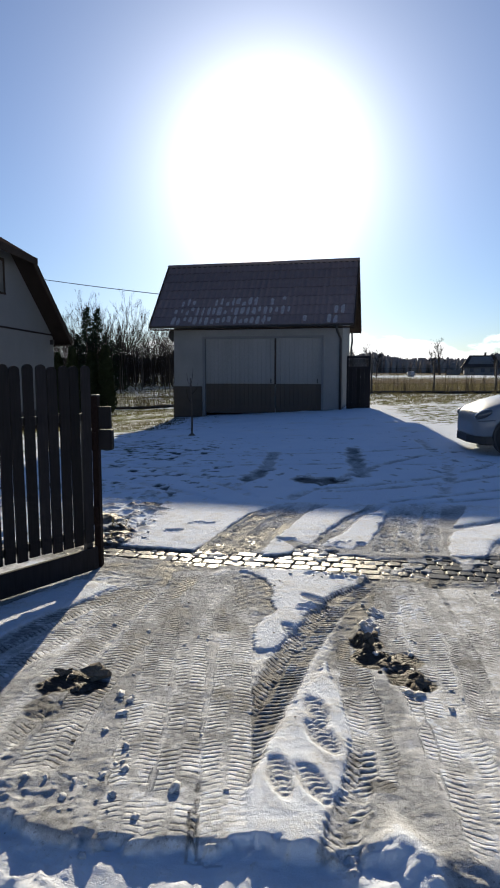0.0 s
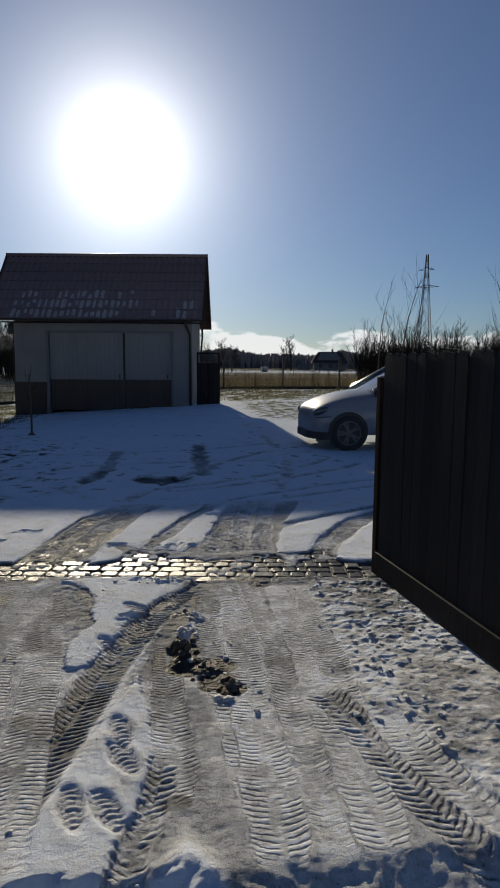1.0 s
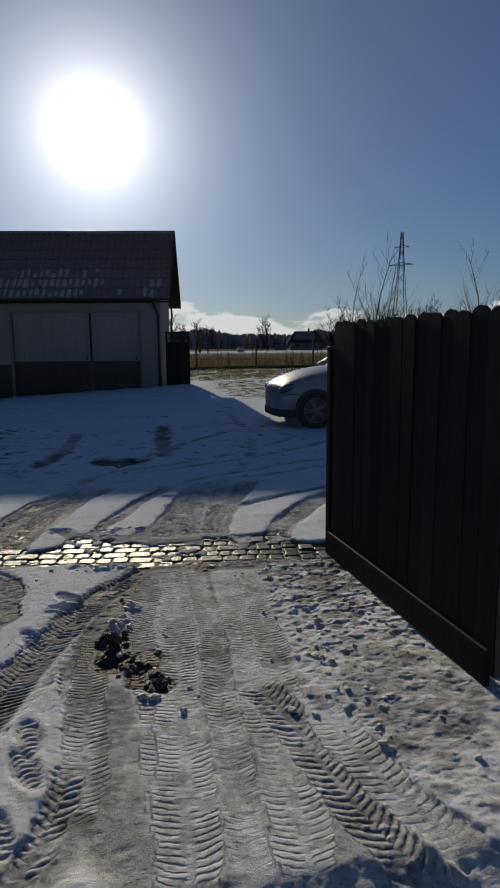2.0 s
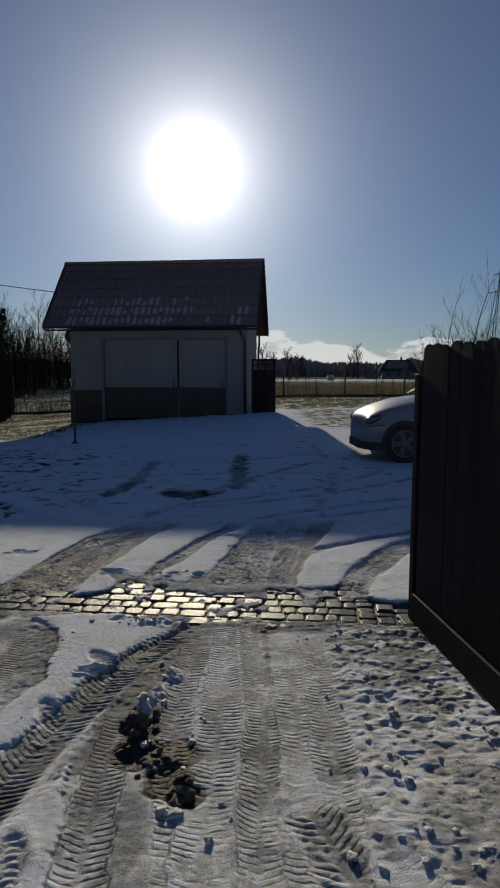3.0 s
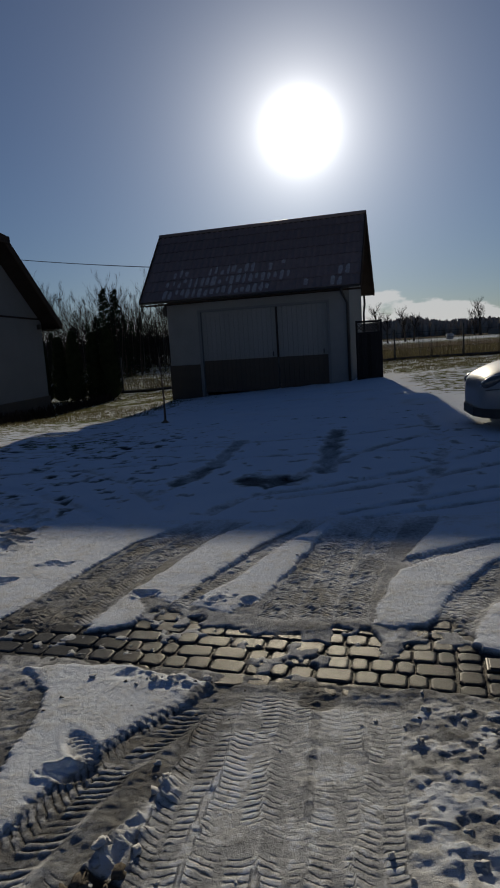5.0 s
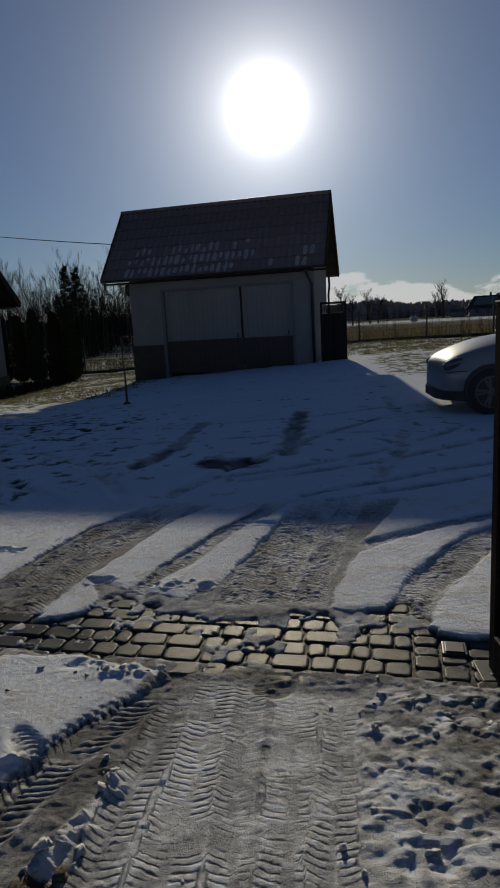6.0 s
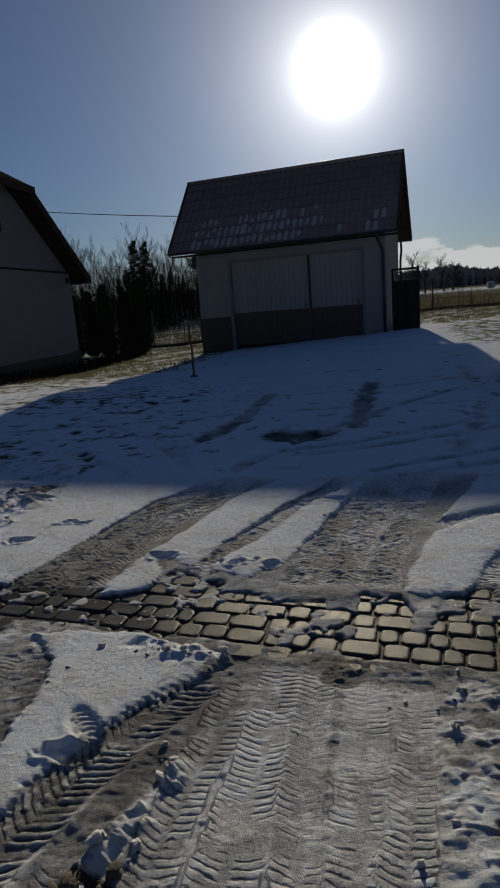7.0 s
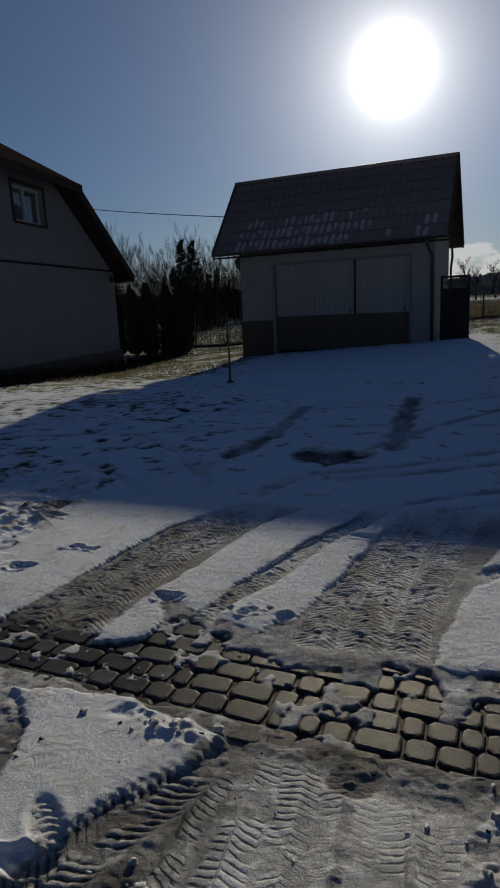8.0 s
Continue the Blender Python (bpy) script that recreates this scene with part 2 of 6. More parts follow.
M["far_roof"] = plain("weathered_far_roof", (0.09, 0.085, 0.085), (0.13, 0.12, 0.12), 0.9, 1, 20, 0.1, 0.01)
for _key in ("house_roof", "far_roof", "far_wood", "twig", "fence_wood", "paint"):
    M[_key].node_tree.nodes["Principled BSDF"].inputs["Specular IOR Level"].default_value = 0.12
for _key in ("house_roof", "conifer", "bark", "birch", "twig", "dry_grass", "trim", "gate_post"):
    M[_key].node_tree.nodes["Principled BSDF"].inputs["Specular IOR Level"].default_value = 0.0


def thin_blades(ma, share):
    """Lets some light through thin leaves and blades."""
    nt = ma.node_tree
    out, bs = nt.nodes["Material Output"], nt.nodes["Principled BSDF"]
    tr, mx = nt.nodes.new("ShaderNodeBsdfTranslucent"), nt.nodes.new("ShaderNodeMixShader")
    nt.links.new(bs.inputs["Base Color"].links[0].from_socket, tr.inputs[0])
    mx.inputs[0].default_value = share
    nt.links.new(bs.outputs[0], mx.inputs[1])
    nt.links.new(tr.outputs[0], mx.inputs[2])
    nt.links.new(mx.outputs[0], out.inputs[0])


thin_blades(M["dry_grass"], 0.4)
M["ground"] = ground_material()
M["stone"] = plain("wet_grey_paving_stone", (0.036, 0.037, 0.039), (0.088, 0.089, 0.091), 0.34, 18, 170, 0.7, 0.003, vary=0.45)
M["stone"].node_tree.nodes["Principled BSDF"].inputs["Specular IOR Level"].default_value = 0.05
M["mud_clod"].node_tree.nodes["Principled BSDF"].inputs["Specular IOR Level"].default_value = 0.1

# ---------------------------------------------------------------- mesh helpers


def part(name, bm, material, parent=None, label="", smooth=False):
    me = bpy.data.meshes.new(name)
    bm.to_mesh(me)
    bm.free()
    me.materials.append(M[material])
    if smooth:
        me.polygons.foreach_set("use_smooth", [True] * len(me.polygons))
    ob = new(name, me)
    ob.parent = parent
    return tagged(ob, label)


def raw(name, verts, faces, material, parent=None, label="", smooth=False):
    me = bpy.data.meshes.new(name)
    me.from_pydata(verts, [], faces)
    me.materials.append(M[material])
    if smooth:
        me.polygons.foreach_set("use_smooth", [True] * len(me.polygons))
    me.update()
    ob = new(name, me)
    ob.parent = parent
    return tagged(ob, label)


def thing(name, m, label, category, group="", kind=""):
    ob = new(name)
    ob.matrix_world = m
    return tagged(ob, label, category, group, kind)


def box(bm, x0, x1, y0, y1, z0, z1, bevel=0.0, m=None):
    vs = [bm.verts.new((x, y, z)) for z in (z0, z1) for x, y in ((x0, y0), (x1, y0), (x1, y1), (x0, y1))]
    if m is not None:
        for v in vs:
            v.co = m @ v.co
    fs = [bm.faces.new([vs[i] for i in q]) for q in ((3, 2, 1, 0), (4, 5, 6, 7), (0, 1, 5, 4), (1, 2, 6, 5), (2, 3, 7, 6), (3, 0, 4, 7))]
    if bevel:
        es = list({e for f in fs for e in f.edges})
        bmesh.ops.bevel(bm, geom=es, offset=bevel, segments=2, affect="EDGES", profile=0.6)
    return bm


def boxed(*a, **k):
    return box(bmesh.new(), *a, **k)


def prism(bm, outline, y0, y1):
    """Extrudes an outline of (x, z) from y0 to y1."""
    a = [bm.verts.new((x, y0, z)) for x, z in outline]
    b = [bm.verts.new((x, y1, z)) for x, z in outline]
    n = len(a)
    bm.faces.new(a)
    bm.faces.new(b[::-1])
    for i in range(n):
        bm.faces.new((a[(i + 1) % n], a[i], b[i], b[(i + 1) % n]))
    bmesh.ops.recalc_face_normals(bm, faces=bm.faces)
    return bm


def tube(bm, pts, radii, sides=8, cap=True):
    """A tapered tube through the points."""
    rings = []
    for i, p in enumerate(pts):
        p = Vector(p)
        a, b = Vector(pts[max(0, i - 1)]), Vector(pts[min(len(pts) - 1, i + 1)])
        d = (b - a).normalized()
        u = d.cross(Vector((0.13, 0.31, 0.94)) if abs(d.z) < 0.9 else Vector((1, 0.1, 0))).normalized()
        v = d.cross(u)
        rings.append([bm.verts.new(p + radii[i] * (math.cos(2 * math.pi * k / sides) * u + math.sin(2 * math.pi * k / sides) * v)) for k in range(sides)])
    for r, s in zip(rings, rings[1:]):
        for k in range(sides):
            bm.faces.new((r[k], r[(k + 1) % sides], s[(k + 1) % sides], s[k]))
    if cap and sides > 2:
        bm.faces.new(rings[0][::-1])
        bm.faces.new(rings[-1])
    return bm


def smoothstep(a, b, x):
    t = np.clip((x - a) / (b - a), 0, 1)
    return t * t * (3 - 2 * t)


LATTICE = np.random.RandomState(7).rand(256, 256)


def vnoise(x, y):
    """Value noise on the plane, 0 to 1."""
    xi, yi = np.floor(x).astype(int), np.floor(y).astype(int)
    fx, fy = x - xi, y - yi
    fx, fy = fx * fx * (3 - 2 * fx), fy * fy * (3 - 2 * fy)
    a, b = LATTICE[xi & 255, yi & 255], LATTICE[(xi + 1) & 255, yi & 255]
    c, d = LATTICE[xi & 255, (yi + 1) & 255], LATTICE[(xi + 1) & 255, (yi + 1) & 255]
    return (a * (1 - fx) + b * fx) * (1 - fy) + (c * (1 - fx) + d * fx) * fy


def fbm(x, y, n=4):
    s, a, t = 0, 0.5, 0
    for i in range(n):
        s, t = s + a * vnoise(x * 2 ** i + 17.3 * i, y * 2 ** i + 5.1 * i), t + a
        a *= 0.5
    return s / t

# ---------------------------------------------------------------- ground


def lie(x, y):
    """The height of the bare land."""
    far = smoothstep(11, 20.5, y)
    z = far * np.clip(0.065 * (x + 0.1), -0.42, 0.30)
    return z * (1 - smoothstep(40, 80, y)) + 2.2 * smoothstep(60, 300, y) + 0.6 * smoothstep(200, 1500, y)


def spline(pts, step=0.12):
    """A smooth line through the control points."""
    p = [Vector(q) for q in pts]
    p = [2 * p[0] - p[1]] + p + [2 * p[-1] - p[-2]]
    out = []
    for i in range(1, len(p) - 2):
        n = max(2, int((p[i + 1] - p[i]).length / step))
        for k in range(n):
            t = k / n
            out.append(0.5 * (2 * p[i] + (p[i + 1] - p[i - 1]) * t + (2 * p[i - 1] - 5 * p[i] + 4 * p[i + 1] - p[i + 2]) * t * t + (3 * p[i] - p[i - 1] - 3 * p[i + 1] + p[i + 2]) * t ** 3))
    out.append(p[-2])
    return np.array([(q.x, q.y) for q in out])


def along(line, x, y):
    """Signed distance from the line and the way along it, for all points."""
    best, side, way = np.full(x.shape, 1e9), np.zeros(x.shape), np.zeros(x.shape)
    s = 0.0
    for (ax, ay), (bx, by) in zip(line, line[1:]):
        dx, dy = bx - ax, by - ay
        l = math.hypot(dx, dy)
        t = np.clip(((x - ax) * dx + (y - ay) * dy) / (l * l), 0, 1)
        ex, ey = x - ax - t * dx, y - ay - t * dy
        d = np.hypot(ex, ey)
        k = d < best
        best = np.where(k, d, best)
        side = np.where(k, np.sign(dx * ey - dy * ex), side)
        way = np.where(k, s + t * l, way)
        s += l
    return best * side, way


# tyre tracks: line, width, depth of the ruts, how worn down to slush (0 to 1), tread pitch (0 for none)
DRIVE_MIDDLE = [
    ([(0.90, 4.50), (0.72, 4.16), (0.60, 3.86), (0.50, 3.58), (0.37, 3.18), (0.25, 2.76), (0.19, 2.48), (0.16, 2.2)], 0.19, 0.021, 0.44, 0.030),
    ([(0.75, 3.75), (0.73, 3.35), (0.735, 3.05), (0.72, 2.75), (0.70, 2.5)], 0.14, 0.010, 0.30, 0.024),
    ([(0.70, 2.80), (0.665, 2.60), (0.61, 2.40), (0.57, 2.2)], 0.11, 0.022, 0.40, 0.030),
    ([(1.04, 4.50), (1.00, 4.15), (0.95, 3.80), (0.94, 3.4), (0.97, 3.0), (0.98, 2.5)], 0.13, 0.012, 0.30, 0.026),
    ([(1.15, 4.58), (1.14, 4.10), (1.12, 3.70), (1.08, 3.2), (1.04, 2.7), (1.03, 2.2)], 0.16, 0.008, 0.24, 0.024),
    ([(1.28, 4.58), (1.275, 4.10), (1.28, 3.70), (1.24, 3.2), (1.20, 2.7), (1.17, 2.2)], 0.12, 0.010, 0.34, 0.023),
    ([(1.44, 4.56), (1.42, 4.10), (1.42, 3.70), (1.38, 3.2), (1.36, 2.7), (1.33, 2.2)], 0.15, 0.008, 0.27, 0.026),
    ([(1.60, 4.54), (1.575, 4.10), (1.53, 3.80), (1.50, 3.3), (1.48, 2.9)], 0.12, 0.010, 0.30, 0.025),
]
DRIVE_WEST = [
    ([(0.25, 2.2), (0.21, 2.76), (0.17, 3.38), (0.10, 4.06), (0.04, 4.6)], 0.16, 0.008, 0.24, 0.024),
    ([(0.08, 2.2), (0.04, 2.77), (-0.03, 3.40), (-0.08, 4.08), (-0.12, 4.7)], 0.13, 0.009, 0.27, 0.027),
    ([(-0.06, 2.2), (-0.10, 2.7), (-0.17, 3.3), (-0.24, 4.0), (-0.28, 4.7)], 0.13, 0.008, 0.26, 0.024),
    ([(-0.42, 2.5), (-0.40, 3.0), (-0.36, 3.5), (-0.30, 4.1), (-0.22, 4.7)], 0.17, 0.014, 0.38, 0.028),
    ([(-0.66, 2.5), (-0.60, 3.1), (-0.52, 3.7), (-0.40, 4.4)], 0.16, 0.012, 0.32, 0.026),
    ([(-1.10, 3.2), (-0.88, 3.72), (-0.70, 4.05), (-0.50, 4.40)], 0.13, 0.019, 0.34, 0.028),
    ([(-1.05, 2.7), (-0.78, 3.45), (-0.60, 3.95), (-0.38, 4.45)], 0.14, 0.015, 0.32, 0.028),
]
DRIVE_EAST = [
    ([(1.36, 3.2), (1.44, 2.87), (1.50, 2.55), (1.56, 2.30), (1.66, 2.05)], 0.15, 0.020, 0.34, 0.032),
    ([(1.56, 3.0), (1.66, 2.5), (1.82, 2.1)], 0.14, 0.012, 0.26, 0.032),
]
YARD_NEAR = [
    ([(-0.12, 5.00), (-0.04, 5.50), (0.07, 6.00), (0.22, 6.45), (0.50, 7.1)], 0.17, 0.020, 0.52, 0.028),
    ([(0.12, 5.00), (0.17, 5.50), (0.28, 6.00), (0.45, 6.45), (0.72, 7.1)], 0.19, 0.020, 0.50, 0.028),
    ([(0.62, 5.25), (0.74, 5.58), (0.86, 5.88), (1.03, 6.28), (1.18, 6.53), (1.45, 7.0)], 0.11, 0.026, 0.34, 0.028),
    ([(1.14, 5.10), (1.20, 5.50), (1.29, 5.90), (1.40, 6.35), (1.62, 7.1)], 0.17, 0.020, 0.36, 0.028),
    ([(1.32, 5.10), (1.37, 5.50), (1.45, 5.90), (1.55, 6.35), (1.78, 7.1)], 0.17, 0.020, 0.36, 0.030),
    ([(1.50, 5.10), (1.55, 5.50), (1.64, 5.90), (1.74, 6.35), (1.95, 7.1)], 0.15, 0.020, 0.40, 0.026),
]
YARD_FAR = [
    ([(1.90, 4.98), (2.05, 5.30), (2.20, 5.52), (2.38, 5.76), (2.62, 6.02), (2.95, 6.27), (3.5, 6.6)], 0.20, 0.026, 0.40, 0.030),
    ([(1.80, 5.88), (2.10, 6.09), (2.38, 6.24), (2.75, 6.41), (3.4, 6.75)], 0.10, 0.028, 0.22, 0.030),
    # from here on worn darkens the ruts in place of relief shading
    ([(0.9, 7.5), (2.0, 8.0), (3.2, 8.8), (4.0, 9.6)], 0.16, 0.024, 0.16, 0),
    ([(0.6, 7.6), (1.8, 8.2), (2.9, 9.2), (3.6, 10.1)], 0.16, 0.024, 0.16, 0),
    ([(1.4, 6.95), (2.2, 7.4), (3.2, 7.9), (4.6, 8.2)], 0.12, 0.026, 0.18, 0),
    ([(1.6, 6.85), (2.5, 7.2), (3.4, 7.6), (4.6, 7.8)], 0.12, 0.026, 0.18, 0),
]
# ruts in the shadow: worn tints them, standing in for their shading
YARD_SHADE = [
    ([(0.4, 7.0), (0.9, 8.1), (1.7, 9.5), (2.9, 11.1)], 0.16, 0.020, 0.15, 0),
    ([(0.1, 7.1), (-0.6, 8.3), (-1.8, 9.5), (-3.4, 10.3)], 0.16, 0.010, 0.05, 0),
    ([(-0.3, 6.9), (-1.2, 7.8), (-2.4, 8.5), (-4.0, 8.9)], 0.16, 0.010, 0.05, 0),
    ([(-3.6, 8.9), (-1.5, 9.2), (0.5, 9.6), (3.0, 9.7)], 0.14, 0.020, 0.13, 0),
    ([(-3.2, 10.7), (-1.0, 10.6), (1.5, 11.0), (3.2, 11.9)], 0.14, 0.020, 0.13, 0),
    ([(2.1, 7.4), (2.65, 9.3), (2.9, 11.2), (2.95, 13.2)], 0.22, 0.016, 0.10, 0),
]
TRACKS = DRIVE_MIDDLE + DRIVE_WEST + DRIVE_EAST + YARD_NEAR + YARD_FAR + YARD_SHADE
# untrodden snow left standing between the tracks: outline, thickness
ISLANDS = [
    ([(0.23, 5.05), (0.36, 5.08), (0.47, 5.14), (0.46, 5.30), (0.38, 5.45), (0.41, 5.53), (0.50, 5.42), (0.58, 5.35), (0.67, 5.58), (0.79, 5.90), (0.94, 6.28), (1.12, 6.56), (1.35, 7.1), (1.02, 7.1), (0.67, 6.58), (0.56, 6.32), (0.46, 5.96), (0.34, 5.60), (0.28, 5.33)], 0.017),
    ([(0.70, 5.36), (0.80, 5.27), (0.90, 5.23), (0.98, 5.32), (1.04, 5.34), (1.10, 5.57), (1.18, 5.82), (1.29, 6.24), (1.37, 6.46), (1.55, 7.0), (1.46, 7.0), (1.24, 6.50), (1.12, 6.34), (0.94, 5.88), (0.81, 5.58)], 0.019),
    ([(1.60, 5.10), (1.68, 5.05), (1.78, 5.10), (1.84, 5.09), (2.00, 5.42), (2.22, 5.76), (2.42, 6.02), (2.66, 6.22), (3.0, 6.42), (3.6, 6.72), (3.4, 6.70), (2.76, 6.36), (2.38, 6.19), (2.10, 6.03), (1.79, 5.80), (1.72, 5.60), (1.66, 5.36)], 0.020),
    ([(1.84, 5.99), (2.10, 6.15), (2.38, 6.30), (2.74, 6.46), (3.5, 6.85), (3.9, 7.2), (2.3, 7.2), (2.02, 6.36), (1.93, 6.20)], 0.020),
    ([(1.99, 4.92), (2.03, 4.84), (2.4, 4.80), (3.6, 4.65), (4.4, 7.0), (3.4, 6.50), (2.92, 6.22), (2.62, 5.92), (2.37, 5.57), (2.15, 5.24), (2.04, 5.07)], 0.021),
    ([(-0.27, 5.14), (-0.16, 5.56), (-0.05, 6.06), (0.06, 6.40), (0.26, 6.70), (0.48, 7.1), (-7, 7.2), (-7, 5.5), (-0.9, 5.26), (-0.6, 5.20)], 0.016),
    ([(0.08, 4.72), (0.28, 4.74), (0.57, 4.72), (0.81, 4.64), (0.93, 4.59), (0.88, 4.48), (0.78, 4.36), (0.67, 4.21), (0.57, 4.06), (0.50, 3.86), (0.42, 3.66), (0.36, 3.52), (0.26, 3.50), (0.27, 3.80), (0.36, 4.01), (0.33, 4.24), (0.30, 4.52)], 0.014),
    ([(0.60, 3.42), (0.645, 3.10), (0.655, 2.82), (0.60, 2.54), (0.54, 2.39), (0.50, 2.26), (0.25, 2.26), (0.28, 2.46), (0.34, 2.71), (0.46, 3.03)], 0.012),
    ([(-0.90, 4.45), (-0.62, 4.36), (-0.84, 3.95), (-1.05, 3.50), (-1.3, 3.4), (-1.2, 4.0)], 0.012),
]
# bare and brown marks: line, half width, how worn
DRIVE_MARKS = [
    ([(1.00, 4.62), (0.90, 4.30), (0.80, 4.02), (0.74, 3.78), (0.66, 3.50), (0.60, 3.40)], 0.06, 0.72), ([(-0.20, 3.6), (-0.12, 4.4)], 0.16, 0.46), ([(0.08, 3.8), (0.16, 4.4)], 0.10, 0.50), ([(0.95, 4.5), (1.12, 4.66)], 0.14, 0.62),
    ([(0.80, 2.4), (0.84, 3.2)], 0.05, 0.44), ([(-0.55, 2.85), (-0.38, 3.3)], 0.10, 0.52), ([(-0.9, 4.75), (-0.1, 4.78)], 0.08, 0.56),
    ([(1.28, 4.58), (1.42, 4.56)], 0.07, 0.60), ([(0.08, 4.55), (0.22, 4.2)], 0.10, 0.42), ([(1.2, 4.55), (1.7, 4.48)], 0.05, 0.45),
]
YARD_MARKS = [
    ([(-0.16, 4.98), (-0.04, 5.4), (0.08, 5.8)], 0.24, 0.62), ([(-0.07, 8.25), (0.12, 9.1)], 0.09, 0.62), ([(0.12, 9.1), (0.20, 10.9)], 0.09, 0.40), ([(0.68, 8.27), (0.96, 8.27)], 0.17, 0.85),
    ([(1.37, 8.6), (1.44, 9.8)], 0.10, 0.46), ([(1.44, 9.8), (1.56, 11.5)], 0.11, 0.55),
]
MARKS = DRIVE_MARKS + YARD_MARKS
# boot prints: place, heading in degrees
PRINTS = [(0.54, 2.97, 12), (0.55, 2.80, 24), (0.40, 2.57, 12), (0.51, 2.54, 25), (0.45, 3.72, 25), (0.58, 4.17, 40)]
# hollows kicked into the snow: place, radius
DENTS = [(0.82, 5.42, 0.05), (0.98, 5.37, 0.04), (0.43, 5.48, 0.05), (0.56, 4.06, 0.05), (1.27, 6.36, 0.05),
         (-0.45, 5.99, 0.04), (-0.37, 5.98, 0.04), (-0.29, 5.97, 0.04), (-0.55, 5.7, 0.05), (-0.8, 6.5, 0.06), (-0.9, 6.4, 0.06), (-1.0, 6.6, 0.07)]
# churned mud: place, radius, strength
MUD = [(0.82, 3.62, 0.08, 1.0), (0.82, 3.46, 0.09, 1.0), (0.93, 3.30, 0.09, 1.0), (1.00, 3.22, 0.06, 0.9), (0.96, 3.44, 0.08, 0.8), (-0.50, 3.16, 0.13, 0.9), (-0.55, 2.96, 0.09, 0.6), (0.74, 2.55, 0.06, 0.55), (1.22, 2.72, 0.05, 0.35),
       (0.98, 4.5, 0.10, 0.5), (-0.7, 4.85, 0.18, 0.5), (1.36, 4.5, 0.08, 0.6), (-1.05, 5.6, 0.22, 0.85)]
MUD += [(-1.2, 6.1, 0.2, 0.75), (-0.95, 6.7, 0.12, 0.6), (1.86, 2.6, 0.08, 0.3), (1.95, 3.3, 0.08, 0.35), (1.80, 3.9, 0.07, 0.45), (1.98, 4.2, 0.07, 0.45), (-1.0, 5.35, 0.2, 0.8)]
# how far the bare paving reaches over the strip, from west to east
BARE = ([-1.2, -0.6, -0.1, 0.1, 0.23, 0.45, 0.52, 0.72, 0.86, 0.95, 1.10, 1.35, 1.42, 1.58, 1.63, 1.70, 1.76, 1.95, 2.0, 2.06, 2.4], [0.40, 0.34, 0.22, 0.22, 0.25, 0.36, 0.50, 0.50, 0.44, 0.34, 0.32, 0.33, 0.45, 0.45, 0.28, 0.30, 0.50, 0.58, 0.42, 0.30, 0.28])


def strip_edge(x):
    """The near edge of the paved strip across the gateway."""
    return 4.845 - 0.158 * x


def within(outline, x, y):
    """Distance from the closed outline, positive inside it."""
    far, odd = np.full(x.shape, 1e9), np.zeros(x.shape, dtype=bool)
    for (ax, ay), (bx, by) in zip(outline, outline[1:] + outline[:1]):
        dx, dy = bx - ax, by - ay
        t = np.clip(((x - ax) * dx + (y - ay) * dy) / (dx * dx + dy * dy), 0, 1)
        far = np.minimum(far, np.hypot(x - ax - t * dx, y - ay - t * dy))
        odd ^= ((ay > y) != (by > y)) & (x < (y - ay) / (by - ay if by != ay else 1e-9) * dx + ax)
    return np.where(odd, far, -far)


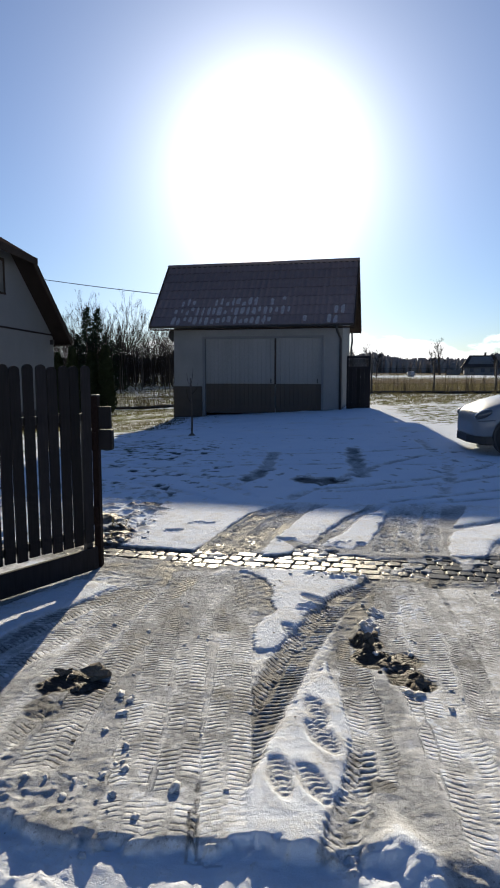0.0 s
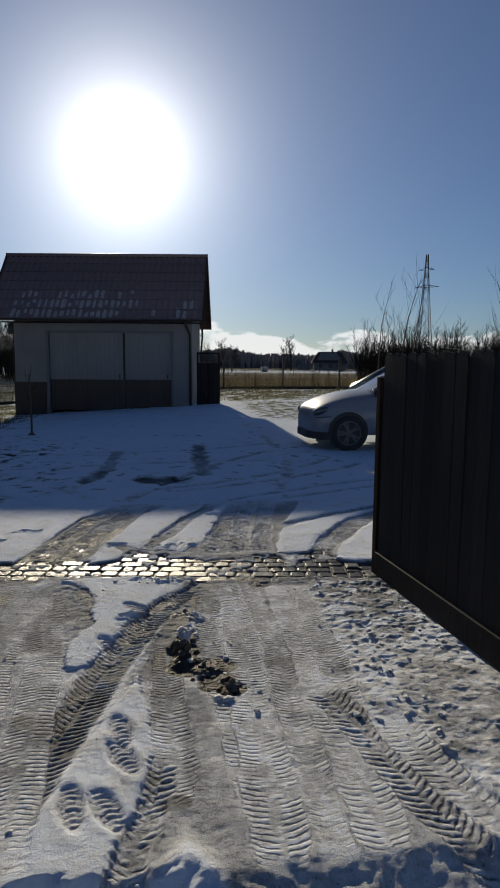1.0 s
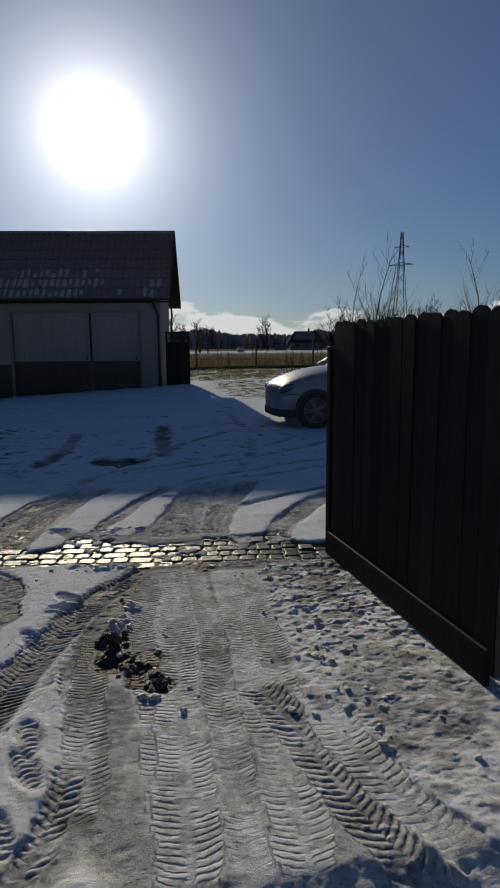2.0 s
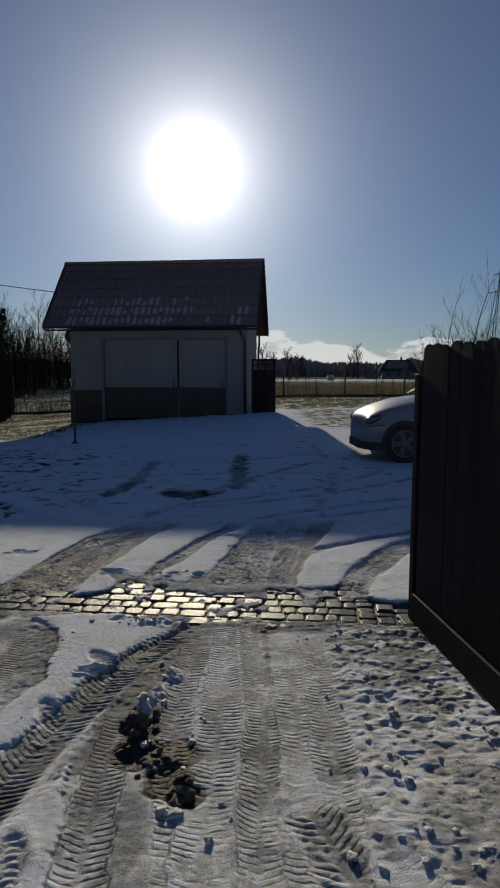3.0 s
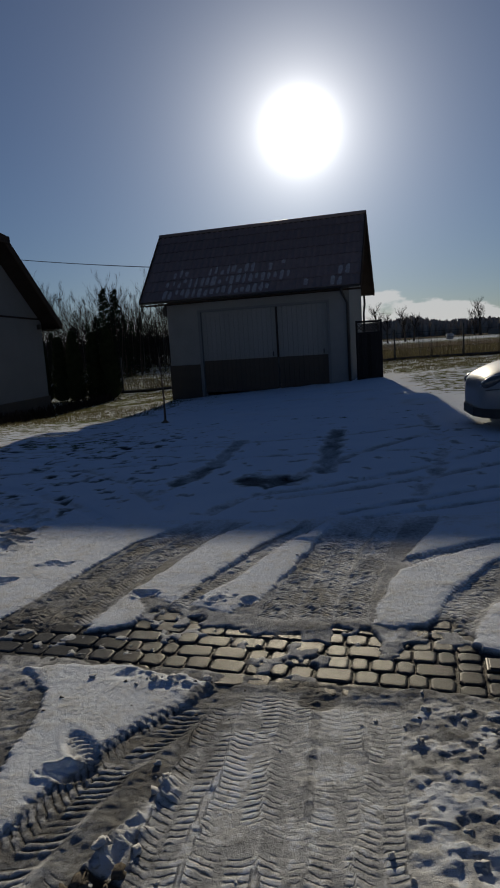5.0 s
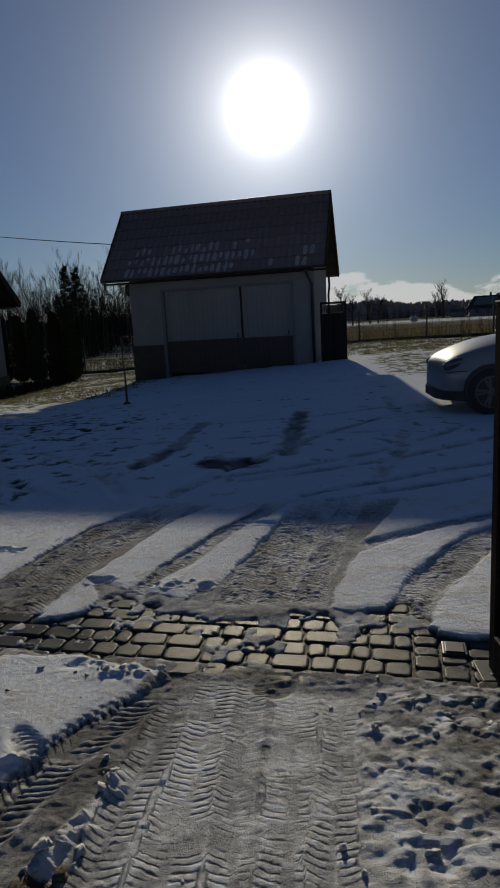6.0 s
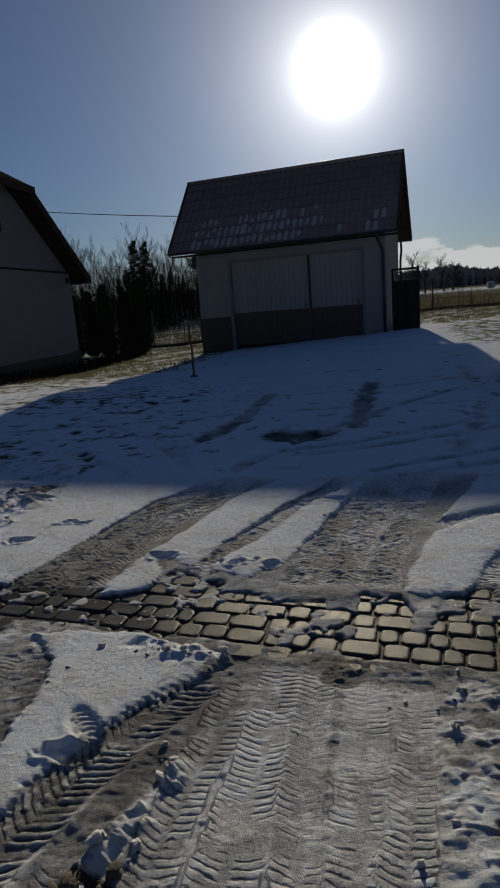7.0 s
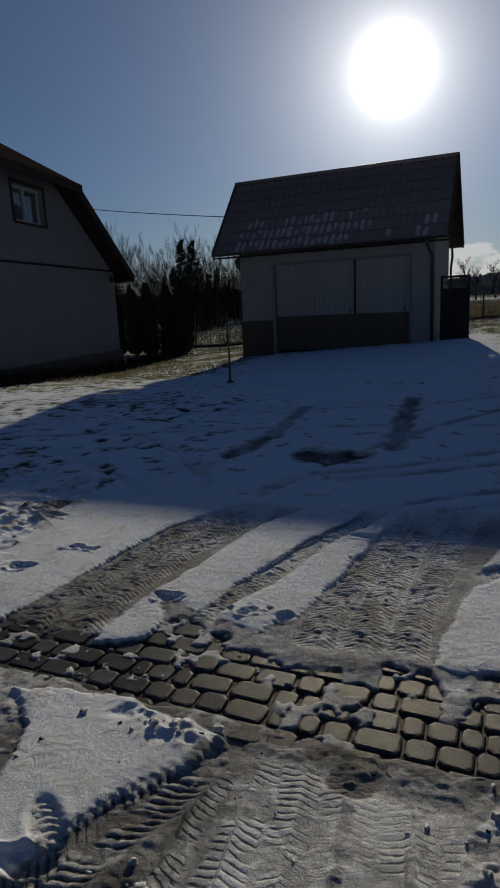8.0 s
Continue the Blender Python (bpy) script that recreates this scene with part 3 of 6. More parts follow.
def surface(x, y):
    """Height, wear, grass, and the phase and strength of the tyre tread, at all points."""
    phase, tread = np.zeros(x.shape), np.zeros(x.shape)
    z = lie(x, y)
    near = 1 - smoothstep(9, 16, y)
    v = y - strip_edge(x)
    inside = smoothstep(0.30, 0.55, v)
    n1, n2, n3 = fbm(x * 1.7, y * 1.7, 4), fbm(x * 9, y * 9, 4), fbm(x * 31 + 3, y * 31, 3)
    # untrodden snow, with crumbling edges
    clean, cover = smoothstep(6.55, 7.0, y + 0.3 * (n1 - 0.5)), np.zeros(x.shape)
    cover = 0.017 * clean
    edge = 0.050 * (fbm(x * 6 + 60, y * 6, 3) - 0.5) + 0.020 * (fbm(x * 26 + 4, y * 26, 2) - 0.5) + 0.004 * np.sin((0.4 * x + y) * 185)
    for outline, thick in ISLANDS:
        ox, oy = [p[0] for p in outline], [p[1] for p in outline]
        k = (x > min(ox) - 0.1) & (x < max(ox) + 0.1) & (y > min(oy) - 0.1) & (y < max(oy) + 0.1)
        if not k.any():
            continue
        d = within(outline, x[k], y[k]) + edge[k]
        c = smoothstep(-0.006, 0.006, d)
        clean[k] = np.maximum(clean[k], c)
        cover[k] = np.maximum(cover[k], thick * (0.75 * c + 0.25 * smoothstep(0.0, 0.04, d)))
    snow = 0.010 + cover
    wear = (0.22 + 0.45 * (n1 - 0.47) + 0.16 * inside + 0.06 * smoothstep(0.5, -0.2, x) + 0.30 * (n2 - 0.5)) * (1 - clean) + 0.03
    wear = wear + (1 - inside) * smoothstep(3.3, 4.4, y) * (0.08 + 0.9 * (fbm(x * 3 + 8, y * 3, 4) - 0.45)) * (1 - clean)
    # sunlit snow greyed in colour; the shaded snow beyond keeps its full white
    wear = wear + clean * (y < 6.9) * (0.05 + 0.22 * (n2 - 0.5) + 0.16 * (n3 - 0.5))
    lumps = (n2 - 0.5) * (0.006 + 0.003 * (1 - clean)) + (n3 - 0.5) * (0.0025 + 0.003 * (1 - clean))
    # trampled snow by the open gate leaf
    bound = np.interp(y, [2.0, 2.8, 3.2, 3.5, 4.0, 4.2, 4.5], [1.60, 1.52, 1.50, 1.54, 1.62, 1.66, 1.72])
    rough = (1 - inside) * smoothstep(-0.06, 0.10, x - bound + 0.25 * (n1 - 0.5)) * (1 - smoothstep(2.7, 3.1, x)) * near * (1 - smoothstep(-0.12, 0.0, v))
    chunks = smoothstep(0.46, 0.64, fbm(x * 8 + 9, y * 9, 3))
    crumb = smoothstep(0.52, 0.66, fbm(x * 21 + 5, y * 24, 3))
    pits = smoothstep(0.57, 0.68, fbm(x * 6 + 91, y * 7 + 12, 4))
    lumps = lumps * (1 - 0.5 * rough) + rough * ((n2 - 0.5) * 0.003 + 0.002 * chunks + 0.003 * crumb + (n3 - 0.5) * 0.008 - 0.006 * pits + 0.005)
    wear = wear + rough * (-0.02 + 0.4 * (n3 - 0.5) - 0.14 * np.maximum(chunks, crumb) + 0.55 * np.clip(0.42 - fbm(x * 5 + 31, y * 5, 3), 0, 1) + 0.10 * pits)
    loose = (1 - inside) * smoothstep(0.05, -0.25, x + 0.3 * (n1 - 0.5)) * (1 - smoothstep(2.55, 2.85, y)) * near
    lumps = lumps + loose * ((n2 - 0.5) * 0.022 + 0.005 * crumb)
    wear = wear - 0.10 * loose * crumb
    front = (1 - inside) * smoothstep(3.1, 3.8, y) * (1 - clean)
    lumps = lumps + front * ((n2 - 0.5) * 0.005 + 0.003 * crumb + (n3 - 0.5) * 0.004)
    wear = wear - 0.14 * front * crumb
    left = smoothstep(-0.65, -0.95, x) * smoothstep(5.15, 5.4, y) * (1 - smoothstep(6.9, 8.2, y))
    lumps = lumps + left * ((n2 - 0.5) * 0.07)
    wear = wear + left * 1.3 * np.clip(n2 - 0.5, 0, 1)
    # snow kicked off the strip on to the near patch
    kick = np.exp(-(np.clip(np.abs(x - 0.74) - 0.16, 0, 9) / 0.06) ** 2 - ((y - 4.74 + 0.17 * x) / 0.06) ** 2)
    lumps = lumps + kick * ((n2 - 0.5) * 0.05 + 0.012 * crumb)
    h = snow + lumps * near + 0.010 * (n1 - 0.5)
    # the drive ends in a low step down to the road's snow
    broken = np.interp(x, [0.60, 0.95], [1.0, 0.3])
    soft = np.interp(x, [0.50, 0.80], [0.03, 0.12])
    step = 1 - smoothstep(2.33 - soft, 2.33 + soft * 0.4, y + 0.06 * x + 0.14 * (n1 - 0.5) + broken * (0.16 * (n2 - 0.5) + 0.07 * (n3 - 0.5)))
    bank = smoothstep(0.60, 0.66, x) * (1 - smoothstep(0.80, 0.88, x)) * (1 - smoothstep(2.28, 2.48, y + 1.2 * np.abs(x - 0.745))) * smoothstep(1.4, 1.8, y)
    for pts, width, depth, worn, pitch in TRACKS:
        line = spline(pts)
        pad = width + 0.12
        k = (x > line[:, 0].min() - pad) & (x < line[:, 0].max() + pad) & (y > line[:, 1].min() - pad) & (y < line[:, 1].max() + pad)
        if not k.any():
            continue
        d, s = along(line, x[k], y[k])
        wob = 0.06 * (fbm(s * 2 + depth * 900, np.sign(d) * 7 + 9, 3) - 0.5) + 0.024 * (fbm(x[k] * 21, y[k] * 21, 2) - 0.5)
        a = (np.abs(d) + wob) / (width / 2)
        ends = smoothstep(0, 0.12, s) * smoothstep(0, 0.7 if line[-1][1] > 6 else 0.12, s.max() - s)
        shade = line[0][1] > 6.8
        inn = (1 - smoothstep(*((0.3, 1.3) if shade else (0.80, 1.16)), a)) * ends
        if not shade:
            inn = inn * (1 - 0.9 * clean[k] * smoothstep(0.0, 0.01, cover[k] - 0.006) * (1 - smoothstep(6.3, 6.7, y[k])))
        deep = 0.019 < depth < 0.025 and not shade
        patchy = fbm(x[k] * 2.6 + 40 * depth, y[k] * 2.6 + 9 * worn, 3)
        crumbs = smoothstep(0.56, 0.70, fbm(x[k] * 34 + 2, y[k] * 34, 3)) * (0 if shade else 1)
        fins = np.zeros(s.shape)
        if pitch:
            # thin curved fins of pressed snow, staggered left and right of a plain rib
            bend = (0.45 if deep else 0.05 + 0.13 * (worn > 0.29)) * np.abs(d) + 2.6 * d * d
            u = (s + bend + 0.022 * (n2[k] - 0.5) + 0.05 * (patchy - 0.5)) / pitch + 0.5 * (d > 0)
            ph = u - np.floor(u) - 0.5
            yard = 0.65 if line[0][1] > 4.9 else 1.0
            torn = smoothstep(0.26, 0.50, fbm(x[k] * 11 + 3, y[k] * 15, 3))
            mark = yard * inn * smoothstep(0.04, 0.16, a) * torn * (0.2 + 0.8 * smoothstep(0.26, 0.44, patchy if not deep else patchy + 0.16))
            tread[k] = np.where(inn > 0.3, mark, tread[k])
            phase[k] = np.where(inn > 0.3, u, phase[k])
            fins = (1 - np.exp(-(ph / (0.22 if deep else 0.13)) ** 2)) * smoothstep(0.03, 0.12, a) * (1 - 0.7 * np.exp(-((a - 0.52) / 0.06) ** 2))
            fins = fins * yard * (0.15 + 0.85 * torn) * (0.2 + 0.8 * smoothstep(0.26, 0.44, patchy if not deep else patchy + 0.16))
        relief = (0.0055 if deep else (0.0050 if depth > 0.025 else 0.0022)) * fins - 0.0015 + (0.003 if depth > 0.019 else 0.0015) * crumbs
        lip = np.exp(-((a - 1.18) / 0.14) ** 2) * ends * (0.2 + 0.9 * fbm(s * 4, d * 0 + worn * 31, 2)) * (1 - clean[k])
        if line[0][1] > 4.9 and pitch:
            # icy crust torn across the wheels' way
            crust = smoothstep(0.46, 0.64, fbm(s * 46 + 5, d * 30 + 40 * worn, 3)) * smoothstep(0.30, 0.55, fbm(s * 5, d * 12 + 7, 2))
            relief, crumbs = relief + 0.005 * crust + 0.005 * (n3[k] - 0.5), np.maximum(crumbs, 0.8 * crust)
        floor_ = 0.011 + 0.005 * (n2[k] - 0.5) + relief
        h[k] = h[k] * (1 - inn) + (floor_ - depth * 0.35) * inn + 0.26 * depth * lip * (0.25 + 0.75 * (worn > 0.3))
        # shaded ruts get extra dark tint for relief that hardly shows
        fresh = worn + (0.05 if (pts[0][0] < 0.3 and pts[0][1] < 5) or (shade and worn > 0.1) else 0) - (0.16 * smoothstep(5.4, 6.4, y[k]) if worn > 0.3 and line[-1][1] > 6 else 0)
        # groove slush set darker than the fins, groove shade included
        wear[k] = np.maximum(wear[k] * (1 - inn * 0.7), inn * (fresh + (0.10 if deep else 0.04) - (0.22 if deep else 0.12) * fins - 0.16 * crumbs + 0.45 * (n2[k] - 0.5) + 0.5 * (patchy - 0.47)))
    # a ridge of pushed-up snow beside the deep track
    d, s = along(spline([(0.93, 4.12), (0.89, 3.95), (0.85, 3.84), (0.81, 3.72), (0.80, 3.55), (0.80, 3.40)]), x, y)
    ridge = np.exp(-((d + 0.05 * (n2 - 0.5)) / (0.016 + 0.03 * fbm(x * 5 + 2, y * 5, 2))) ** 2) * smoothstep(0.0, 0.10, s) * (1 - smoothstep(0.62, 0.72, s)) * smoothstep(0.26, 0.50, fbm(x * 11, y * 9, 3))
    h = h + (0.042 + 0.05 * (n3 - 0.5)) * ridge
    wear = wear * (1 - np.clip(1.2 * ridge, 0, 1))
    for pts, width, worn in MARKS:
        line = spline(pts)
        k = (x > line[:, 0].min() - 1) & (x < line[:, 0].max() + 1) & (y > line[:, 1].min() - 1) & (y < line[:, 1].max() + 1)
        d, s = along(line, x[k], y[k])
        m_ = 1 - smoothstep(0.0, 1.9, np.abs(d) / width + 1.6 * (fbm(x[k] * 9, y[k] * 7, 4) - 0.5))
        if pts[0][1] < 7:
            m_ = m_ * (1 - clean[k])
        h[k] -= (0.02 if pts[0][1] > 7 else 0.004) * m_
        m_ = np.minimum(1, 1.35 * m_)
        wear[k] = np.maximum(wear[k], 0.85 * worn * m_ * (0.5 + 1.0 * fbm(x[k] * 7 + 21, y[k] * 5, 4)))
    for px, py, head in PRINTS:
        k = (np.abs(x - px) < 0.3) & (np.abs(y - py) < 0.3)
        c, s_ = math.cos(radians(head)), math.sin(radians(head))
        u, w = (x[k] - px) * c + (y[k] - py) * s_, -(x[k] - px) * s_ + (y[k] - py) * c
        r = np.sqrt((u / (0.048 - 0.012 * np.clip(-w / 0.13, 0, 1))) ** 2 + (w / 0.125) ** 2)
        inn = 1 - smoothstep(0.72, 1.08, r)
        lug = 0.0035 * (np.sin(w * 230 + 9 * u * u / 0.002) > 0.1) + 0.004 * (n3[k] - 0.5)
        h[k] = h[k] - inn * (0.012 - lug) + 0.003 * np.exp(-((r - 1.25) / 0.3) ** 2) * (0.4 + n2[k])
        wear[k] = wear[k] * (1 - inn * 0.4) + 0.14 * inn
    for px, py, rad in DENTS:
        k = (np.abs(x - px) < 2 * rad) & (np.abs(y - py) < 2 * rad)
        r = np.hypot((x[k] - px) * 0.7, (y[k] - py) * 1.2) / rad + 3.0 * (fbm(x[k] * 14 + 7, y[k] * 14, 4) - 0.5)
        h[k] -= (0.020 * np.clip(1 - r * r, 0, 1) ** 1.5 - 0.005 * np.exp(-((r - 1.1) / 0.25) ** 2) + 0.012 * (n3[k] - 0.5) * (r < 1.2)) * (0.4 + 1.2 * n2[k])
    for px, py, rad, st in MUD:
        k = (np.abs(x - px) < 3 * rad) & (np.abs(y - py) < 3 * rad)
        r = np.hypot(x[k] - px, y[k] - py) / rad + 1.3 * (fbm(x[k] * 8 + 77, y[k] * 8, 3) - 0.5)
        m_ = 1 - smoothstep(0.7, 1.15, r)
        wear[k] = np.maximum(wear[k], m_ * st * (0.75 + 0.5 * n2[k]))
        if st > 0.55:
            h[k] += m_ * ((n2[k] - 0.5) * 0.026 + (n3[k] - 0.5) * 0.016 - 0.006)
    h = h - 0.038 * step + (0.028 + 0.03 * (n2 - 0.5)) * bank + 0.02 * (n2 - 0.5) * step * broken ** 2
    wear = wear * (1 - bank) * (1 - 0.75 * step * broken ** 2)
    # grass tips and old footprints in the shaded snow
    spot = smoothstep(0.59, 0.76, fbm(x * 7.2 + 7, y * 7.8, 4)) * smoothstep(0.6, -1.6, x) * smoothstep(6.6, 7.5, y) * (1 - smoothstep(11, 14, y))
    spot = np.maximum(spot, 0.4 * smoothstep(0.66, 0.80, fbm(x * 6.1 + 47, y * 6.2, 4)) * smoothstep(6.6, 7.5, y) * (1 - smoothstep(11, 14, y)))
    wear = np.maximum(wear, 0.95 * spot)
    h = h - 0.02 * spot
    # bed of the paved strip: sunk below the stones but for the trodden slush on them
    ragged = 0.10 * (fbm(x * 6, y * 6 + 20, 4) - 0.5)
    reach = np.interp(x, *BARE) + 1.2 * ragged
    bed = smoothstep(-0.02, 0.015, v + 0.8 * ragged) * (1 - smoothstep(-0.02, 0.09, v - reach)) * (1 - clean)
    bed = bed * smoothstep(-1.2, -0.9, x) * (1 - smoothstep(2.40, 2.5, x))
    on = (v > -0.08) & (v < 0.70) & (x > -1.2) & (x < 2.45)
    # crumbs of slush lie on the stones, more of them where the wheels cross
    wheels = np.exp(-((x - 1.25 - 0.15 * (y - 5)) / 0.22) ** 2) * 0.10 + np.exp(-((x + 0.05 - 0.2 * (y - 5)) / 0.30) ** 2) * 0.06 + 0.16 * smoothstep(0.26, 0.5, v)
    wheels = wheels + 0.5 * np.exp(-(((x - 0.70) / 0.07) ** 2 + ((y - 5.02) / 0.05) ** 2)) + 0.3 * np.exp(-(((x - 1.68) / 0.06) ** 2 + ((y - 4.92) / 0.10) ** 2))
    slush = smoothstep(0.60, 0.72, fbm(x * 16 + 11, y * 14 + 3, 4) + wheels) * smoothstep(0.40, 0.56, fbm(x * 2.3 + 4, y * 3.1, 3) + wheels)
    h = h + 0.010 * (1 - clean) * smoothstep(0.05, 0.20, v) * (1 - smoothstep(0.65, 1.0, v)) * (x > -1.3) * (x < 2.5)
    h = np.where(on, (0.004 + 0.006 * slush + 0.005 * (n3 - 0.5)) * slush * bed - 0.0045 * (1 - slush) * bed + h * (1 - bed), h)
    wear = np.where(on, wear * (1 - bed) + bed * (0.92 * (1 - slush) + (0.30 + 0.5 * (n1 - 0.5)) * slush), wear)
    # lawn by the house and the rough land behind
    gr = smoothstep(14.5, 19, y + 0.35 * (-x - 4)) * smoothstep(-2.6, -3.8, x) * 0.56
    gr = np.maximum(gr, smoothstep(8.5, 13, y) * smoothstep(0.4, -2.4, x) * (0.37 + 0.16 * smoothstep(11, 14, y) * smoothstep(-2.4, -3.4, x)))
    gr = np.maximum(gr, smoothstep(5.2, 6.0, y) * smoothstep(-0.9, -1.6, x) * 0.34)
    gr = np.maximum(gr, smoothstep(6.5, 9, y) * 0.22)
    gr = np.maximum(gr, smoothstep(13.8, 16.5, y + 0.3 * (x - 3)) * smoothstep(2.8, 3.8, x) * 0.52)
    gr = np.maximum(gr, smoothstep(20.5, 24, y + 0.3 * (x - 3)) * (0.42 + 0.06 * smoothstep(0, 4, x) + (0.08 + 0.16 * smoothstep(0, 4, x)) * smoothstep(30.5, 32.5, y - 0.12 * x)))
    gr = np.maximum(gr, smoothstep(24, 27, y) * 0.50)
    gr = gr * (1 - 0.5 * smoothstep(112, 132, y) * (1 - smoothstep(150, 180, y)))
    h = h + (1 - near) * 0.02 + smoothstep(14, 20, y) * (fbm(x * 2, y * 2, 4) - 0.5) * 0.06
    wear = np.where(y > 13, wear * 0.3 + 0.5 * np.clip(n1 - 0.56, 0, 1), wear)
    return z + h, np.clip(wear, 0, 1), gr, phase, tread * (1 - bed * on)


def axis(*spans):
    """Grid lines: (start, end, step) one after another."""
    out = []
    for a, b, st in spans:
        n = max(1, int(round((b - a) / st)))
        out += [a + (b - a) * i / n for i in range(n)]
    out.append(spans[-1][1])
    return np.array(out)


def build_ground():
    grow = [2.6 * 1.35 ** i for i in range(1, 24)]
    xs = np.concatenate([-np.array(grow[::-1]) * 1.0 - 3.4, axis((-6.6, -2.3, 0.06), (-2.3, -1.2, 0.03), (-1.2, 2.45, 0.0098), (2.45, 4.5, 0.03), (4.5, 7.6, 0.07)), np.array(grow) + 4.4])
    ys = np.concatenate([axis((-6, 1.0, 0.12), (1.0, 1.8, 0.03), (1.8, 2.3, 0.006), (2.3, 4.6, 0.0040), (4.6, 7.0, 0.0066), (7.0, 7.4, 0.02), (7.4, 11.5, 0.03), (11.5, 14, 0.05), (14, 34, 0.18)), 34 + np.array([1.0 * 1.28 ** i for i in range(1, 31)])])
    xs = np.unique(xs)
    X, Y = np.meshgrid(xs, ys)
    Z, W, G, P, T = surface(X.ravel(), Y.ravel())
    nx, ny = len(xs), len(ys)
    co = np.stack([X.ravel(), Y.ravel(), Z], 1)
    i = (np.arange(ny - 1)[:, None] * nx + np.arange(nx - 1)[None, :]).ravel()
    quads = np.stack([i, i + 1, i + nx + 1, i + nx], 1)
    me = bpy.data.meshes.new("ground")
    me.vertices.add(len(co))
    me.vertices.foreach_set("co", co.ravel())
    me.loops.add(quads.size)
    me.loops.foreach_set("vertex_index", quads.ravel())
    me.polygons.add(len(quads))
    me.polygons.foreach_set("loop_start", np.arange(0, quads.size, 4))
    me.polygons.foreach_set("use_smooth", np.ones(len(quads), dtype=bool))
    wet = 1 - smoothstep(6.2, 7.4, Y.ravel())          # gloss fades out where the shed's shadow starts, keeping sheen off the shade
    for nm, val in (("wear", W), ("grass", G), ("wet", wet), ("phase", P), ("tread", T)):
        at = me.attributes.new(nm, "FLOAT", "POINT")
        at.data.foreach_set("value", val.astype(np.float32))
    me.update()
    me.validate()
    me.materials.append(M["ground"])
    return tagged(new("ground", me), "snowy driveway and yard with tyre tracks and mud", "ground", kind="structure")


build_ground()


def height(x, y):
    return float(lie(np.array([x]), np.array([y]))[0])


# ---------------------------------------------------------------- shed
YAW = -9.6
SHED = pose(-0.55, 22.51, 0, 0, 0, YAW)      # x along the ridge, -y to the yard
ZR, ZE, HL, HW = 5.13, 2.88, 3.36, 1.963


